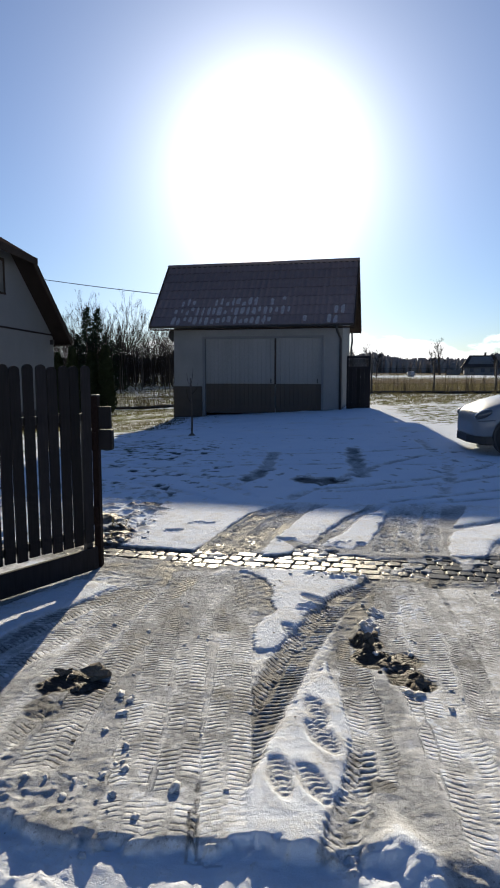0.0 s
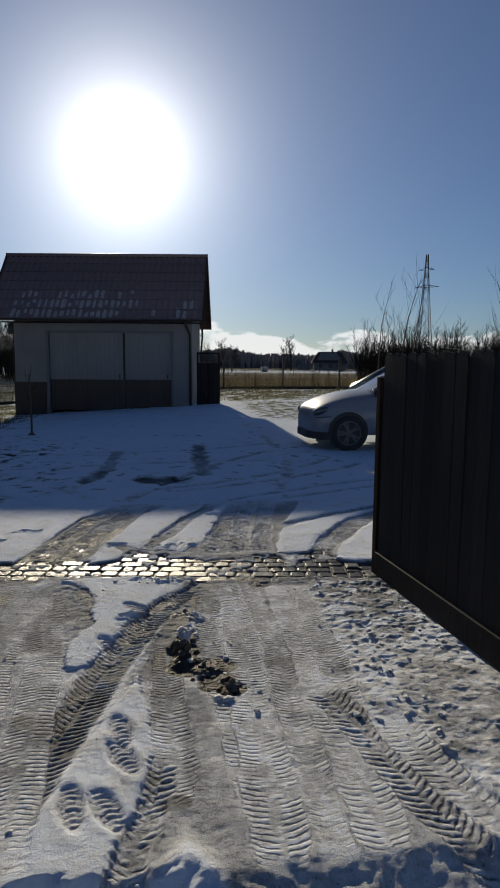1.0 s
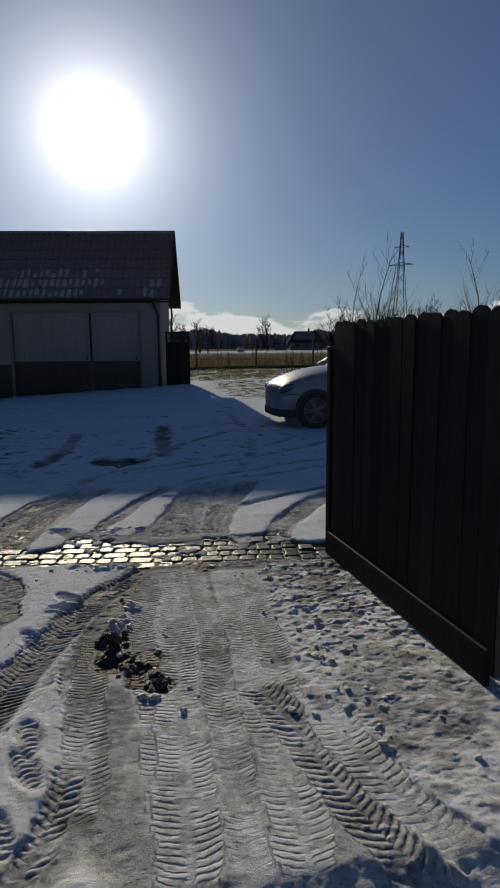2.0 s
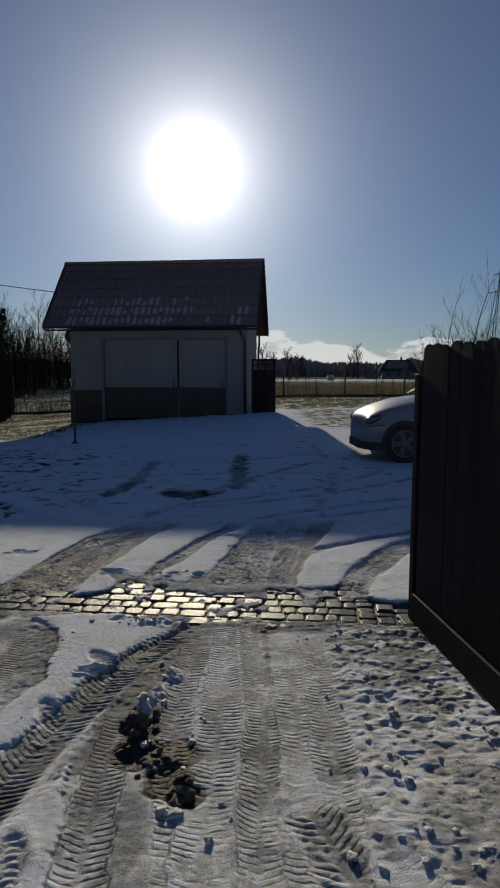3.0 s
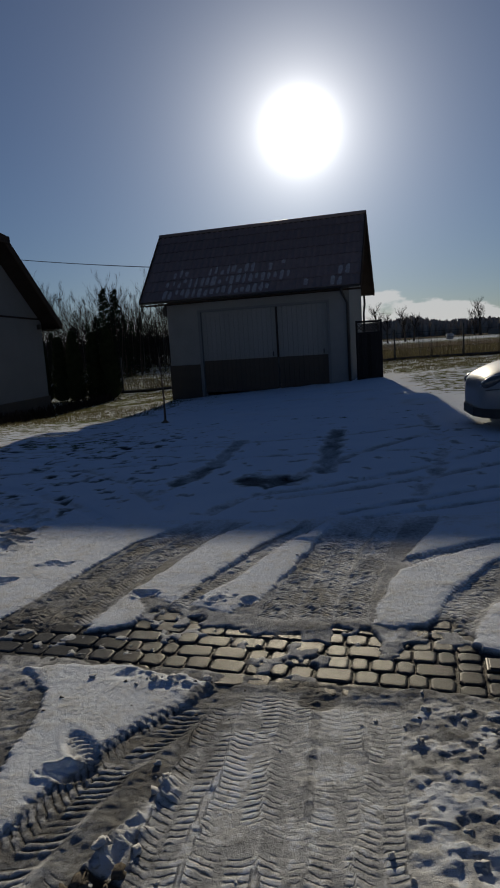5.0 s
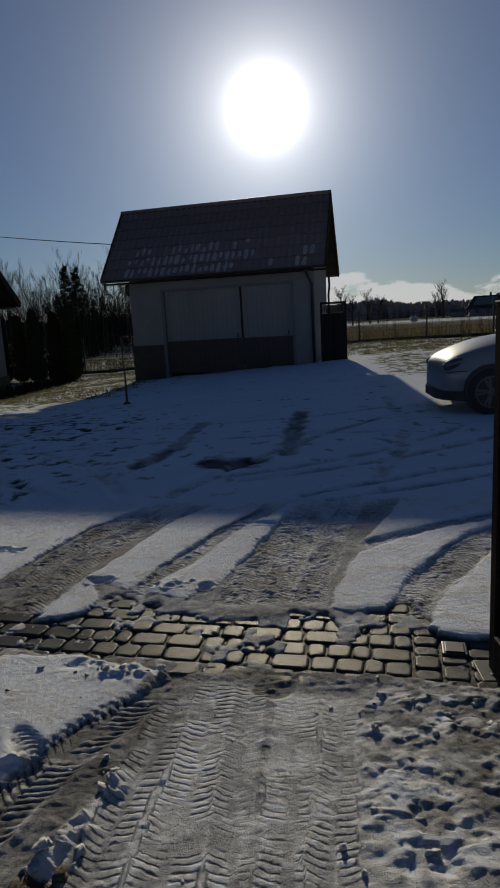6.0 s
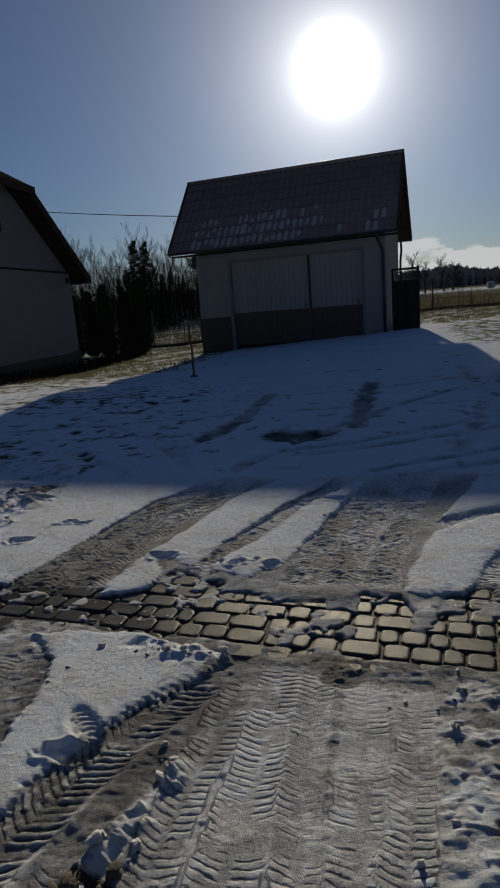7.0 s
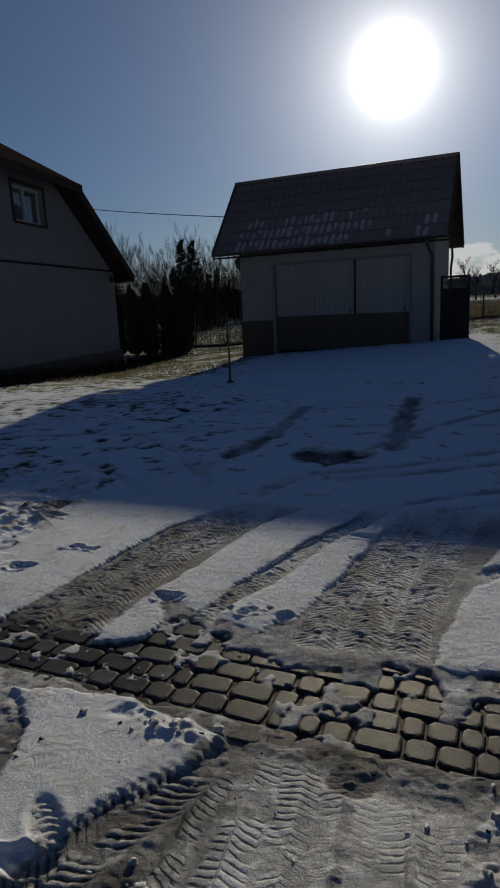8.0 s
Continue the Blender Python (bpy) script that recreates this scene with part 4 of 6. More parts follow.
def build_shed():
    t = thing("shed", SHED, "small grey plastered shed with a dark brown tiled gable roof", "shed")
    x0, x1, yf, yb = -2.65, 2.96, -1.51, 1.51
    sl = (ZR - ZE) / HW
    # front wall with a wide doorway
    d0, d1, dz = -1.58, 2.32, 2.48
    part("wall", boxed(x0, d0, yf, yf + 0.25, -0.6, 3.2), "plaster", t)
    part("wall", boxed(d1, x1, yf, yf + 0.25, -0.6, 3.2), "plaster", t)
    part("lintel_wall", boxed(d0, d1, yf, yf + 0.25, dz, 3.2), "plaster", t)
    part("wall", boxed(x0, x1, yb - 0.25, yb, -0.6, 3.2), "plaster", t)
    for xa in (x0, x1 - 0.25):
        bm = bmesh.new()
        vs = [(yf + 0.25, -0.6), (yb - 0.25, -0.6), (yb - 0.25, ZE + sl * (HW - 1.25) - 0.16), (0, ZR - 0.16), (yf + 0.25, ZE + sl * (HW - 1.25) - 0.16)]
        a = [bm.verts.new((xa, y, z)) for y, z in vs]
        b = [bm.verts.new((xa + 0.25, y, z)) for y, z in vs]
        bm.faces.new(a), bm.faces.new(b[::-1])
        for i in range(5):
            bm.faces.new((a[(i + 1) % 5], a[i], b[i], b[(i + 1) % 5]))
        bmesh.ops.recalc_face_normals(bm, faces=bm.faces)
        part("gable_wall", bm, "plaster", t)
    part("plinth", boxed(x0 - 0.03, d0 - 0.09, yf - 0.04, yf - 0.003, -0.6, 0.90, 0.008), "plinth", t, "dark brown plinth on the front wall")
    # door leaves set back in the opening
    for a, b in ((d0, 0.80), (0.80, d1)):
        door = part("door", boxed(a + 0.01, b - 0.01, yf + 0.10, yf + 0.15, 0.02, dz - 0.01, 0.004), "door_grey", t, "grey painted door leaf")
        n = int((b - a) / 0.14)
        for i in range(n):
            u = a + 0.02 + (b - a - 0.04) * i / n
            w = (b - a - 0.04) / n
            part("board", boxed(u + 0.0015, u + w - 0.0015, yf + 0.078, yf + 0.098, 1.0, dz - 0.02, 0.003), "door_grey", door)
            part("lower_board", boxed(u + 0.0015, u + w - 0.0015, yf + 0.072, yf + 0.098, 0.03, 0.99, 0.003), "door_brown", door)
        part("handle", boxed(b - 0.16, b - 0.13, yf + 0.03, yf + 0.07, 1.02, 1.16, 0.005), "dark_metal", door)
    bm = boxed(d0 - 0.07, d0 + 0.012, yf - 0.02, yf + 0.07, -0.3, dz + 0.05, 0.004)
    box(bm, d1 - 0.012, d1 + 0.06, yf - 0.02, yf + 0.07, -0.3, dz + 0.05, 0.004)
    box(bm, d0 + 0.014, d1 - 0.014, yf - 0.02, yf + 0.07, dz - 0.02, dz + 0.05, 0.004)
    part("door_frame", bm, "house_wall", t, "grey painted timber door frame")
    part("post", boxed(0.775, 0.825, yf + 0.02, yf + 0.07, 0.98, dz - 0.024, 0.004), "trim", t, "dark cover strip between the leaves")
    # roof: boards, tiles, verge boards, gutters
    n = math.hypot(HW, ZR - ZE)
    for s in (-1, 1):
        a = math.atan2(ZR - ZE, HW)
        m = Matrix.Translation((0, 0, ZR)) @ (Matrix.Identity(4) if s < 0 else Matrix.Rotation(math.pi, 4, "Z")) @ Matrix.Rotation(a, 4, "X")
        # local: x along ridge, -y down the slope
        part("roof_deck", boxed(-HL + 0.02, HL - 0.02, -n + 0.02, -0.03, -0.11, -0.05, 0.004, m), "trim", t, "dark boarded roof deck")
        build_tiles(t, m, n, s)
        for xa in (-HL, HL - 0.03):
            part("verge_board", boxed(xa, xa + 0.03, -n, -0.02, -0.19, 0.015, 0.005, m), "trim", t, "dark verge board")
        bm = bmesh.new()
        e = m @ Vector((0, -n, -0.05))
        sec = [(math.cos(q), math.sin(q)) for q in np.linspace(math.pi, 2 * math.pi, 8)]
        for x_a, x_b in ((-HL + 0.04, HL - 0.04),):
            ra = [[bm.verts.new((xx, e.y + s * 0.06 + r * c, e.z + r * q)) for c, q in sec] for xx in (x_a, x_b) for r in (0.06,)]
            rb = [[bm.verts.new((xx, e.y + s * 0.06 + r * c, e.z + r * q)) for c, q in sec] for xx in (x_a, x_b) for r in (0.054,)]
            for k in range(7):
                bm.faces.new((ra[0][k], ra[0][k + 1], ra[1][k + 1], ra[1][k]))
                bm.faces.new((rb[0][k + 1], rb[0][k], rb[1][k], rb[1][k + 1]))
        part("gutter", bm, "dark_metal", t, "dark half-round gutter", True)
    bm = bmesh.new()
    tube(bm, [(-HL, 0, ZR - 0.055), (HL, 0, ZR - 0.055)], [0.075, 0.075], 10)
    part("ridge_cap", bm, "tile", t, smooth=True)
    # soffit boards under the eave, downpipes at the right corner
    part("soffit", boxed(-HL + 0.03, HL - 0.03, -HW + 0.03, yf - 0.003, ZE - 0.13, ZE - 0.11), "trim", t)
    bm = bmesh.new()
    tube(bm, [(2.80, -HW - 0.06, ZE - 0.10), (2.83, -HW + 0.1, ZE - 0.26), (2.91, yf - 0.05, ZE - 0.48), (2.91, yf - 0.05, 0.1)], [0.042] * 4, 10)
    part("downpipe", bm, "dark_metal", t, "dark rain downpipe", True)
    bm = bmesh.new()
    tube(bm, [(3.02, 1.8, 2.8), (3.05, 1.62, 2.5), (3.02, 1.56, 2.2), (3.02, 1.56, 0.3)], [0.035] * 4, 8)
    part("downpipe", bm, "dark_metal", t, "dark rain downpipe", True)
    return t


def build_tiles(t, m, n, s):
    """Pressed tile courses: wavy sheets stepped down the slope."""
    rows, wave = 7, 0.19
    lh = n / rows
    xs = np.arange(-HL + 0.03, HL - 0.029, wave / 8)
    prof = 0.5 + 0.5 * np.cos(xs / wave * 2 * math.pi)
    prof = 0.024 * prof ** 1.6
    for r in range(rows):
        ya, yb_ = -r * lh, -(r + 1) * lh - 0.012
        verts, faces = [], []
        for y, lift in ((ya, 0.0), (yb_, 0.024), (yb_, -0.004)):
            for x, p in zip(xs, prof):
                verts.append(m @ Vector((x, y, -0.045 + (p + lift if lift >= 0 else lift))))
        k = len(xs)
        for j in range(2):
            for i in range(k - 1):
                faces.append((j * k + i, (j + 1) * k + i, (j + 1) * k + i + 1, j * k + i + 1))
        raw("tile_course", verts, faces, "tile", t, smooth=False)


def build_roof_snow(m, n):
    """Snow left lying in the hollows of the lower tile courses."""
    rnd = random.Random(4)
    bm = bmesh.new()
    wave, rows = 0.19, 7
    lh = n / rows
    k = -16
    while k < 17:
        x = (k + 0.5) * wave
        k += 1
        for r in (4, 5, 6):
            dens = (1.5, 2.4, 2.6)[r - 4] * (1.0 if x < 0.2 else (0.45 if x < 1.2 else 0.12))
            if rnd.random() > dens * (0.55 + 0.9 * noise.noise(Vector((x * 1.3, r * 0.8, 4)))) * 1.25 + 0.04 or x < -2.75 or x > 3.1:
                continue
            y1 = -(r + 1) * lh + 0.005
            for piece in range(rnd.choice((1, 1, 2))):
                l = lh * rnd.uniform(0.35, 1.0)
                y0 = y1 + rnd.uniform(0, max(0.01, lh - l))
                w = rnd.uniform(0.045, 0.115)
                xo = x + rnd.gauss(0, 0.02)
                pts = []
                for i in range(6):
                    f = i / 5
                    ww = w * min(1, 0.35 + 3 * min(f, 1 - f)) * rnd.uniform(0.6, 1.2)
                    base = -0.043 + 0.026 * (1 - (y0 + f * l - y1) / lh) + 0.002 * piece
                    pts.append([bm.verts.new(m @ Vector((xo + q * ww, y0 + f * l, base + 0.020 * (1 - q * q)))) for q in (-1, -0.5, 0, 0.5, 1)])
                for a, b in zip(pts, pts[1:]):
                    for i in range(4):
                        bm.faces.new((a[i], a[i + 1], b[i + 1], b[i]))
    ob = part("roof_snow", bm, "thin_snow", None, smooth=True)
    ob.matrix_world = SHED
    tagged(ob, "thin streaks of melting snow lying on roof tiles", "snow", kind="stuff")


build_shed()
_n = math.hypot(HW, ZR - ZE)
build_roof_snow(Matrix.Translation((0, 0, ZR)) @ Matrix.Rotation(math.atan2(ZR - ZE, HW), 4, "X"), _n)


def build_dish():
    t = thing("satellite_dish", SHED @ pose(-2.82, -0.9, 2.62), "small dark satellite dish on the shed wall", "satellite dish")
    bm = bmesh.new()
    R = 0.22
    rings = []
    for i in range(6):
        r = R * i / 5
        rings.append([bm.verts.new((-0.02 + r * math.cos(q) * 0.75, -0.1 - 0.35 * (R * R - r * r) + 0.35 * r * math.cos(q), r * math.sin(q))) for q in np.linspace(0, 2 * math.pi, 20, endpoint=False)] if i else [bm.verts.new((-0.02, -0.1 - 0.35 * R * R, 0))])
    for k in range(20):
        bm.faces.new((rings[0][0], rings[1][k], rings[1][(k + 1) % 20]))
        for a, b in zip(rings[1:], rings[2:]):
            bm.faces.new((a[k], b[k], b[(k + 1) % 20], a[(k + 1) % 20]))
    part("reflector", bm, "dark_metal", t, smooth=True)
    bm = bmesh.new()
    tube(bm, [(0.17, 0.0, 0), (0.0, -0.08, 0)], [0.018, 0.018], 8)
    part("arm", bm, "dark_metal", t)


build_dish()


def build_screen():
    """Dark timber privacy panel with a lattice top beside the shed."""
    t = thing("lattice_panel", SHED @ pose(3.46, -1.42, 0.1), "dark timber privacy panel with lattice top beside the shed", "fence panel")
    for a in (-0.36, 0.32):
        part("post", boxed(a, a + 0.06, -0.03, 0.03, -0.2, 1.78, 0.005), "fence_wood", t)
    part("rail", boxed(-0.30, 0.32, -0.02, 0.02, 1.71, 1.77, 0.004), "fence_wood", t)
    part("rail", boxed(-0.30, 0.32, -0.02, 0.02, 1.40, 1.45, 0.004), "fence_wood", t)
    for i in range(5):
        part("board", boxed(-0.297 + i * 0.1235, -0.175 + i * 0.1235, -0.012, 0.012, 0.0, 1.40, 0.003), "fence_wood", t)
    for i in range(7):
        for sgn in (-1, 1):
            m = Matrix.Translation((-0.25 + i * 0.085, sgn * 0.006, 1.58)) @ Matrix.Rotation(sgn * radians(45), 4, "Y")
            part("lattice_slat", boxed(-0.011, 0.011, -0.005, 0.005, -0.16, 0.16, 0, m), "fence_wood", t)


build_screen()

# ---------------------------------------------------------------- house
def build_house():
    m = pose(-7.53, 21.43, -0.35, 0, 0, -89)          # x along the gable wall to the road, y outwards to the yard
    t = thing("house", m, "grey rendered house with dark half-hipped roof", "house")
    W, D, zo = 9.2, 9.0, 0.35
    sl, ze, zk = 0.695, 2.42 + zo, 4.68 + zo
    mid = W / 2
    zr = ze + (mid + 0.45) * sl
    # window opening in the gable wall
    w0, w1, wz0, wz1 = 3.72, 5.02, 3.55 + zo, 4.40 + zo
    def zroof(x):
        return ze + (mid + 0.45 - abs(x - mid)) * sl - 0.22
    bm = bmesh.new()
    def slab(x0, x1, za0, za1, zb0, zb1):
        vs = [bm.verts.new((x, y, z)) for y in (-0.3, 0) for x, z in ((x0, za0), (x1, zb0), (x1, zb1), (x0, za1))]
        for q in ((0, 1, 2, 3), (7, 6, 5, 4), (4, 5, 1, 0), (5, 6, 2, 1), (6, 7, 3, 2), (7, 4, 0, 3)):
            bm.faces.new([vs[i] for i in q])
    cap = zk + 0.10
    xk = (cap + 0.22 - ze) / sl - 0.45
    slab(0, xk, 0, zroof(0), 0, cap)
    slab(xk, w0, 0, cap, 0, cap)
    slab(w0, w1, 0, wz0, 0, wz0)
    slab(w0, w1, wz1, cap, wz1, cap)
    slab(w1, W - xk, 0, cap, 0, cap)
    slab(W - xk, W, 0, cap, 0, zroof(W))
    bmesh.ops.remove_doubles(bm, verts=bm.verts, dist=0.001)
    bmesh.ops.recalc_face_normals(bm, faces=bm.faces)
    part("gable_wall", bm, "house_wall", t)
    part("side_wall", boxed(0, 0.3, -D, -0.302, 0, zroof(0)), "house_wall", t)
    part("side_wall", boxed(W - 0.3, W, -D, -0.302, 0, zroof(0)), "house_wall", t)
    part("back_wall", boxed(0.302, W - 0.302, -D, -D + 0.3, 0, cap), "house_wall", t)
    part("plinth", boxed(-0.03, W + 0.03, 0.003, 0.06, -0.3, 0.55, 0.01), "plinth", t, "dark plinth course")
    part("band", boxed(0, W, 0.003, 0.03, 2.58 + zo, 2.63 + zo, 0.006), "house_roof", t, "dark moulding at floor level")
    # window
    win = part("window", boxed(w0 + 0.02, w1 - 0.02, -0.16, -0.15, wz0 + 0.02, wz1 - 0.02), "window_glass", t, "two-light attic window with dark glass")
    for a, b, c, d in ((w0, w1, wz0, wz0 + 0.07), (w0, w1, wz1 - 0.07, wz1), (w0, w0 + 0.07, wz0 + 0.072, wz1 - 0.072), (w1 - 0.07, w1, wz0 + 0.072, wz1 - 0.072), ((w0 + w1) / 2 - 0.05, (w0 + w1) / 2 + 0.05, wz0 + 0.072, wz1 - 0.072)):
        part("frame", boxed(a, b, -0.19, -0.11, c, d, 0.008), "white_plastic", win)
    part("sill", boxed(w0 - 0.05, w1 + 0.05, -0.1, 0.06, wz0 - 0.05, wz0 - 0.003, 0.008), "trim", win)
    for a, b, c, d in ((w0 - 0.08, w0 - 0.002, wz0, wz1), (w1 + 0.002, w1 + 0.08, wz0, wz1), (w0 - 0.08, w1 + 0.08, wz1 + 0.002, wz1 + 0.08)):
        part("surround", boxed(a, b, 0.003, 0.03, c, d, 0.006), "trim", win)
    # roof slopes with thickness, half-hip over the gable
    ov = 0.5
    hip = 2.0
    th = 0.14
    def plate(name, quad):
        b2 = bmesh.new()
        q = [Vector(p) for p in quad]
        nrm = (q[1] - q[0]).cross(q[2] - q[0]).normalized()
        if nrm.z < 0:
            nrm = -nrm
        a = [b2.verts.new(p) for p in q]
        c = [b2.verts.new(p - nrm * th) for p in q]
        b2.faces.new(a), b2.faces.new(c[::-1])
        k = len(q)
        for i in range(k):
            b2.faces.new((a[(i + 1) % k], a[i], c[i], c[(i + 1) % k]))
        bmesh.ops.recalc_face_normals(b2, faces=b2.faces)
        return part(name, b2, "house_roof", t)
    xe, xkk = -0.45, (zk - ze) / sl - 0.45
    for s in (0, 1):
        f = (lambda x: x) if not s else (lambda x: W - x)
        plate("roof_slope", [(f(xe), ov, ze), (f(xkk), ov, zk), (f(mid), ov - hip, zr), (f(mid), -D - 0.5, zr), (f(xe), -D - 0.5, ze)])
        # bargeboard along the verge
        b2 = bmesh.new()
        a = math.atan(sl)
        mm = Matrix.Translation((f(xe), ov, ze)) @ Matrix.Rotation(math.pi * s, 4, "Z") @ Matrix.Rotation(-a, 4, "Y")
        l = math.hypot(xkk - xe, zk - ze)
        y0, y1 = (0.004, 0.034) if not s else (-0.034, -0.004)
        box(b2, 0, l, y0, y1, -0.19, 0.02, 0.005, mm)
        part("bargeboard", b2, "trim", t)
    plate("half_hip", [(xkk - 0.15, ov + 0.06, zk - 0.02), (W - xkk + 0.15, ov + 0.06, zk - 0.02), (mid, ov - hip + 0.02, zr + 0.03)])
    part("hip_fascia", boxed(xkk - 0.15, W - xkk + 0.15, ov + 0.05, ov + 0.09, zk - 0.22, zk - 0.02, 0.006), "trim", t)
    part("soffit", boxed(xe + 0.1, 0.0, -D - 0.4, ov - 0.05, ze - 0.17, ze - 0.145), "trim", t)
    bm = bmesh.new()
    tube(bm, [(xe - 0.05, ov, ze - 0.06), (xe - 0.05, -D, ze - 0.06)], [0.065, 0.065], 10)
    part("gutter", bm, "dark_metal", t, smooth=True)
    # lamp on the wall corner
    part("wall_lamp", boxed(0.22, 0.34, 0.003, 0.12, 2.28 + zo, 2.44 + zo, 0.02), "dark_metal", t)
    return m


HOUSE = build_house()


def build_wire():
    a, b = Vector((-16.6, 29.6, 6.63)), Vector((-3.93, 22.4, 4.05))
    pts = []
    for i in range(17):
        f = i / 16
        p = a.lerp(b, f)
        p.z -= 0.10 * 4 * f * (1 - f)
        pts.append(p)
    bm = bmesh.new()
    tube(bm, pts, [0.014] * 17, 5)
    tagged(part("overhead_cable", bm, "dark_metal"), "black overhead cable between house and shed", "cable")


build_wire()

# ---------------------------------------------------------------- gates


def build_leaf(m, length, z_top, spacing, gap, label, pickets_front):
    """A gate leaf: steel frame with upright round-topped boards. Local x from the gateway end to the free end."""
    t = thing("gate_leaf", m, label, "gate")
    w = spacing * gap
    n = int(length / spacing)
    s = -1 if pickets_front else 1
    bm = bmesh.new()
    foot = 0.06 if pickets_front else 0.185
    prof = [(-w / 2, foot), (w / 2, foot), (w / 2, z_top - w * 0.42)]
    prof += [(w / 2 * math.cos(q), z_top - w * 0.42 + w * 0.42 * math.sin(q)) for q in np.linspace(0.3, math.pi - 0.3, 7)] + [(-w / 2, z_top - w * 0.42)]
    prism(bm, prof, -0.008, 0.008)
    me = bpy.data.meshes.new("picket")
    bm.to_mesh(me)
    bm.free()
    me.materials.append(M["fence_wood"])
    rnd = random.Random(int(length * 1000))
    for i in range(n):
        ob = new("picket", me)
        ob.parent = t
        ob.matrix_local = pose(spacing * (i + 0.5), s * 0.032, rnd.uniform(-0.008, 0.008), rnd.uniform(-0.3, 0.3), rnd.uniform(-0.35, 0.35), 0)
    for z0, z1 in ((0.23, 0.28), (z_top - 0.36, z_top - 0.31)):
        part("rail", boxed(0.0, length, -0.02, 0.02, z0, z1, 0.004), "dark_metal", t)
    for a in (0.0, length - 0.05):
        part("stile", boxed(a, a + 0.05, -0.019, 0.019, 0.03, z_top - 0.362, 0.004), "dark_metal", t)
    part("bottom_board", boxed(-0.01, length, s * 0.046 - 0.012, s * 0.046 + 0.012, 0.0, 0.15, 0.004), "fence_wood", t)
    for z in (0.35, z_top - 0.5):
        bm = bmesh.new()
        tube(bm, [(-0.045, 0, z - 0.06), (-0.045, 0, z + 0.06)], [0.018, 0.018], 10)
        part("hinge", bm, "gate_post", t, "rusty red hinge barrel")
    return t


L0, L1 = Vector((-0.905, 4.69, 0)), Vector((-1.28, 4.10, 0))
ang = math.degrees(math.atan2(L1.y - L0.y, L1.x - L0.x))
build_leaf(pose(L0.x, L0.y, 0.02, 0, 0, ang), 1.55, 1.36, 0.084, 0.80, "dark-stained wooden picket gate leaf standing open", False)
build_leaf(pose(2.20, 4.54, 0.02, 0, 0, -87), 1.62, 1.455, 0.108, 0.982, "tall dark-stained wooden picket gate leaf standing open", True)


def build_post(x, y, h, label):
    t = thing("gate_post", pose(x, y, -0.02), label, "gate post")
    part("tube", boxed(-0.022, 0.022, -0.03, 0.03, 0, h, 0.004), "gate_post", t)
    part("cap", boxed(-0.025, 0.025, -0.033, 0.033, h + 0.001, h + 0.010, 0.003), "dark_metal", t)
    part("foot_plate", boxed(-0.07, 0.07, -0.07, 0.07, 0.0, 0.028, 0.004), "dark_metal", t)
    return t


build_post(2.175, 4.60, 1.345, "dark red painted square steel gate post")
lp = build_post(-0.875, 4.765, 1.20, "dark red painted square steel gate post with latch board")
part("latch_board", boxed(0.024, 0.105, -0.02, 0.02, 0.98, 1.13, 0.005), "fence_wood", lp)
part("latch_block", boxed(0.024, 0.115, -0.03, 0.03, 0.84, 0.975, 0.006), "fence_wood", lp)

# ---------------------------------------------------------------- car


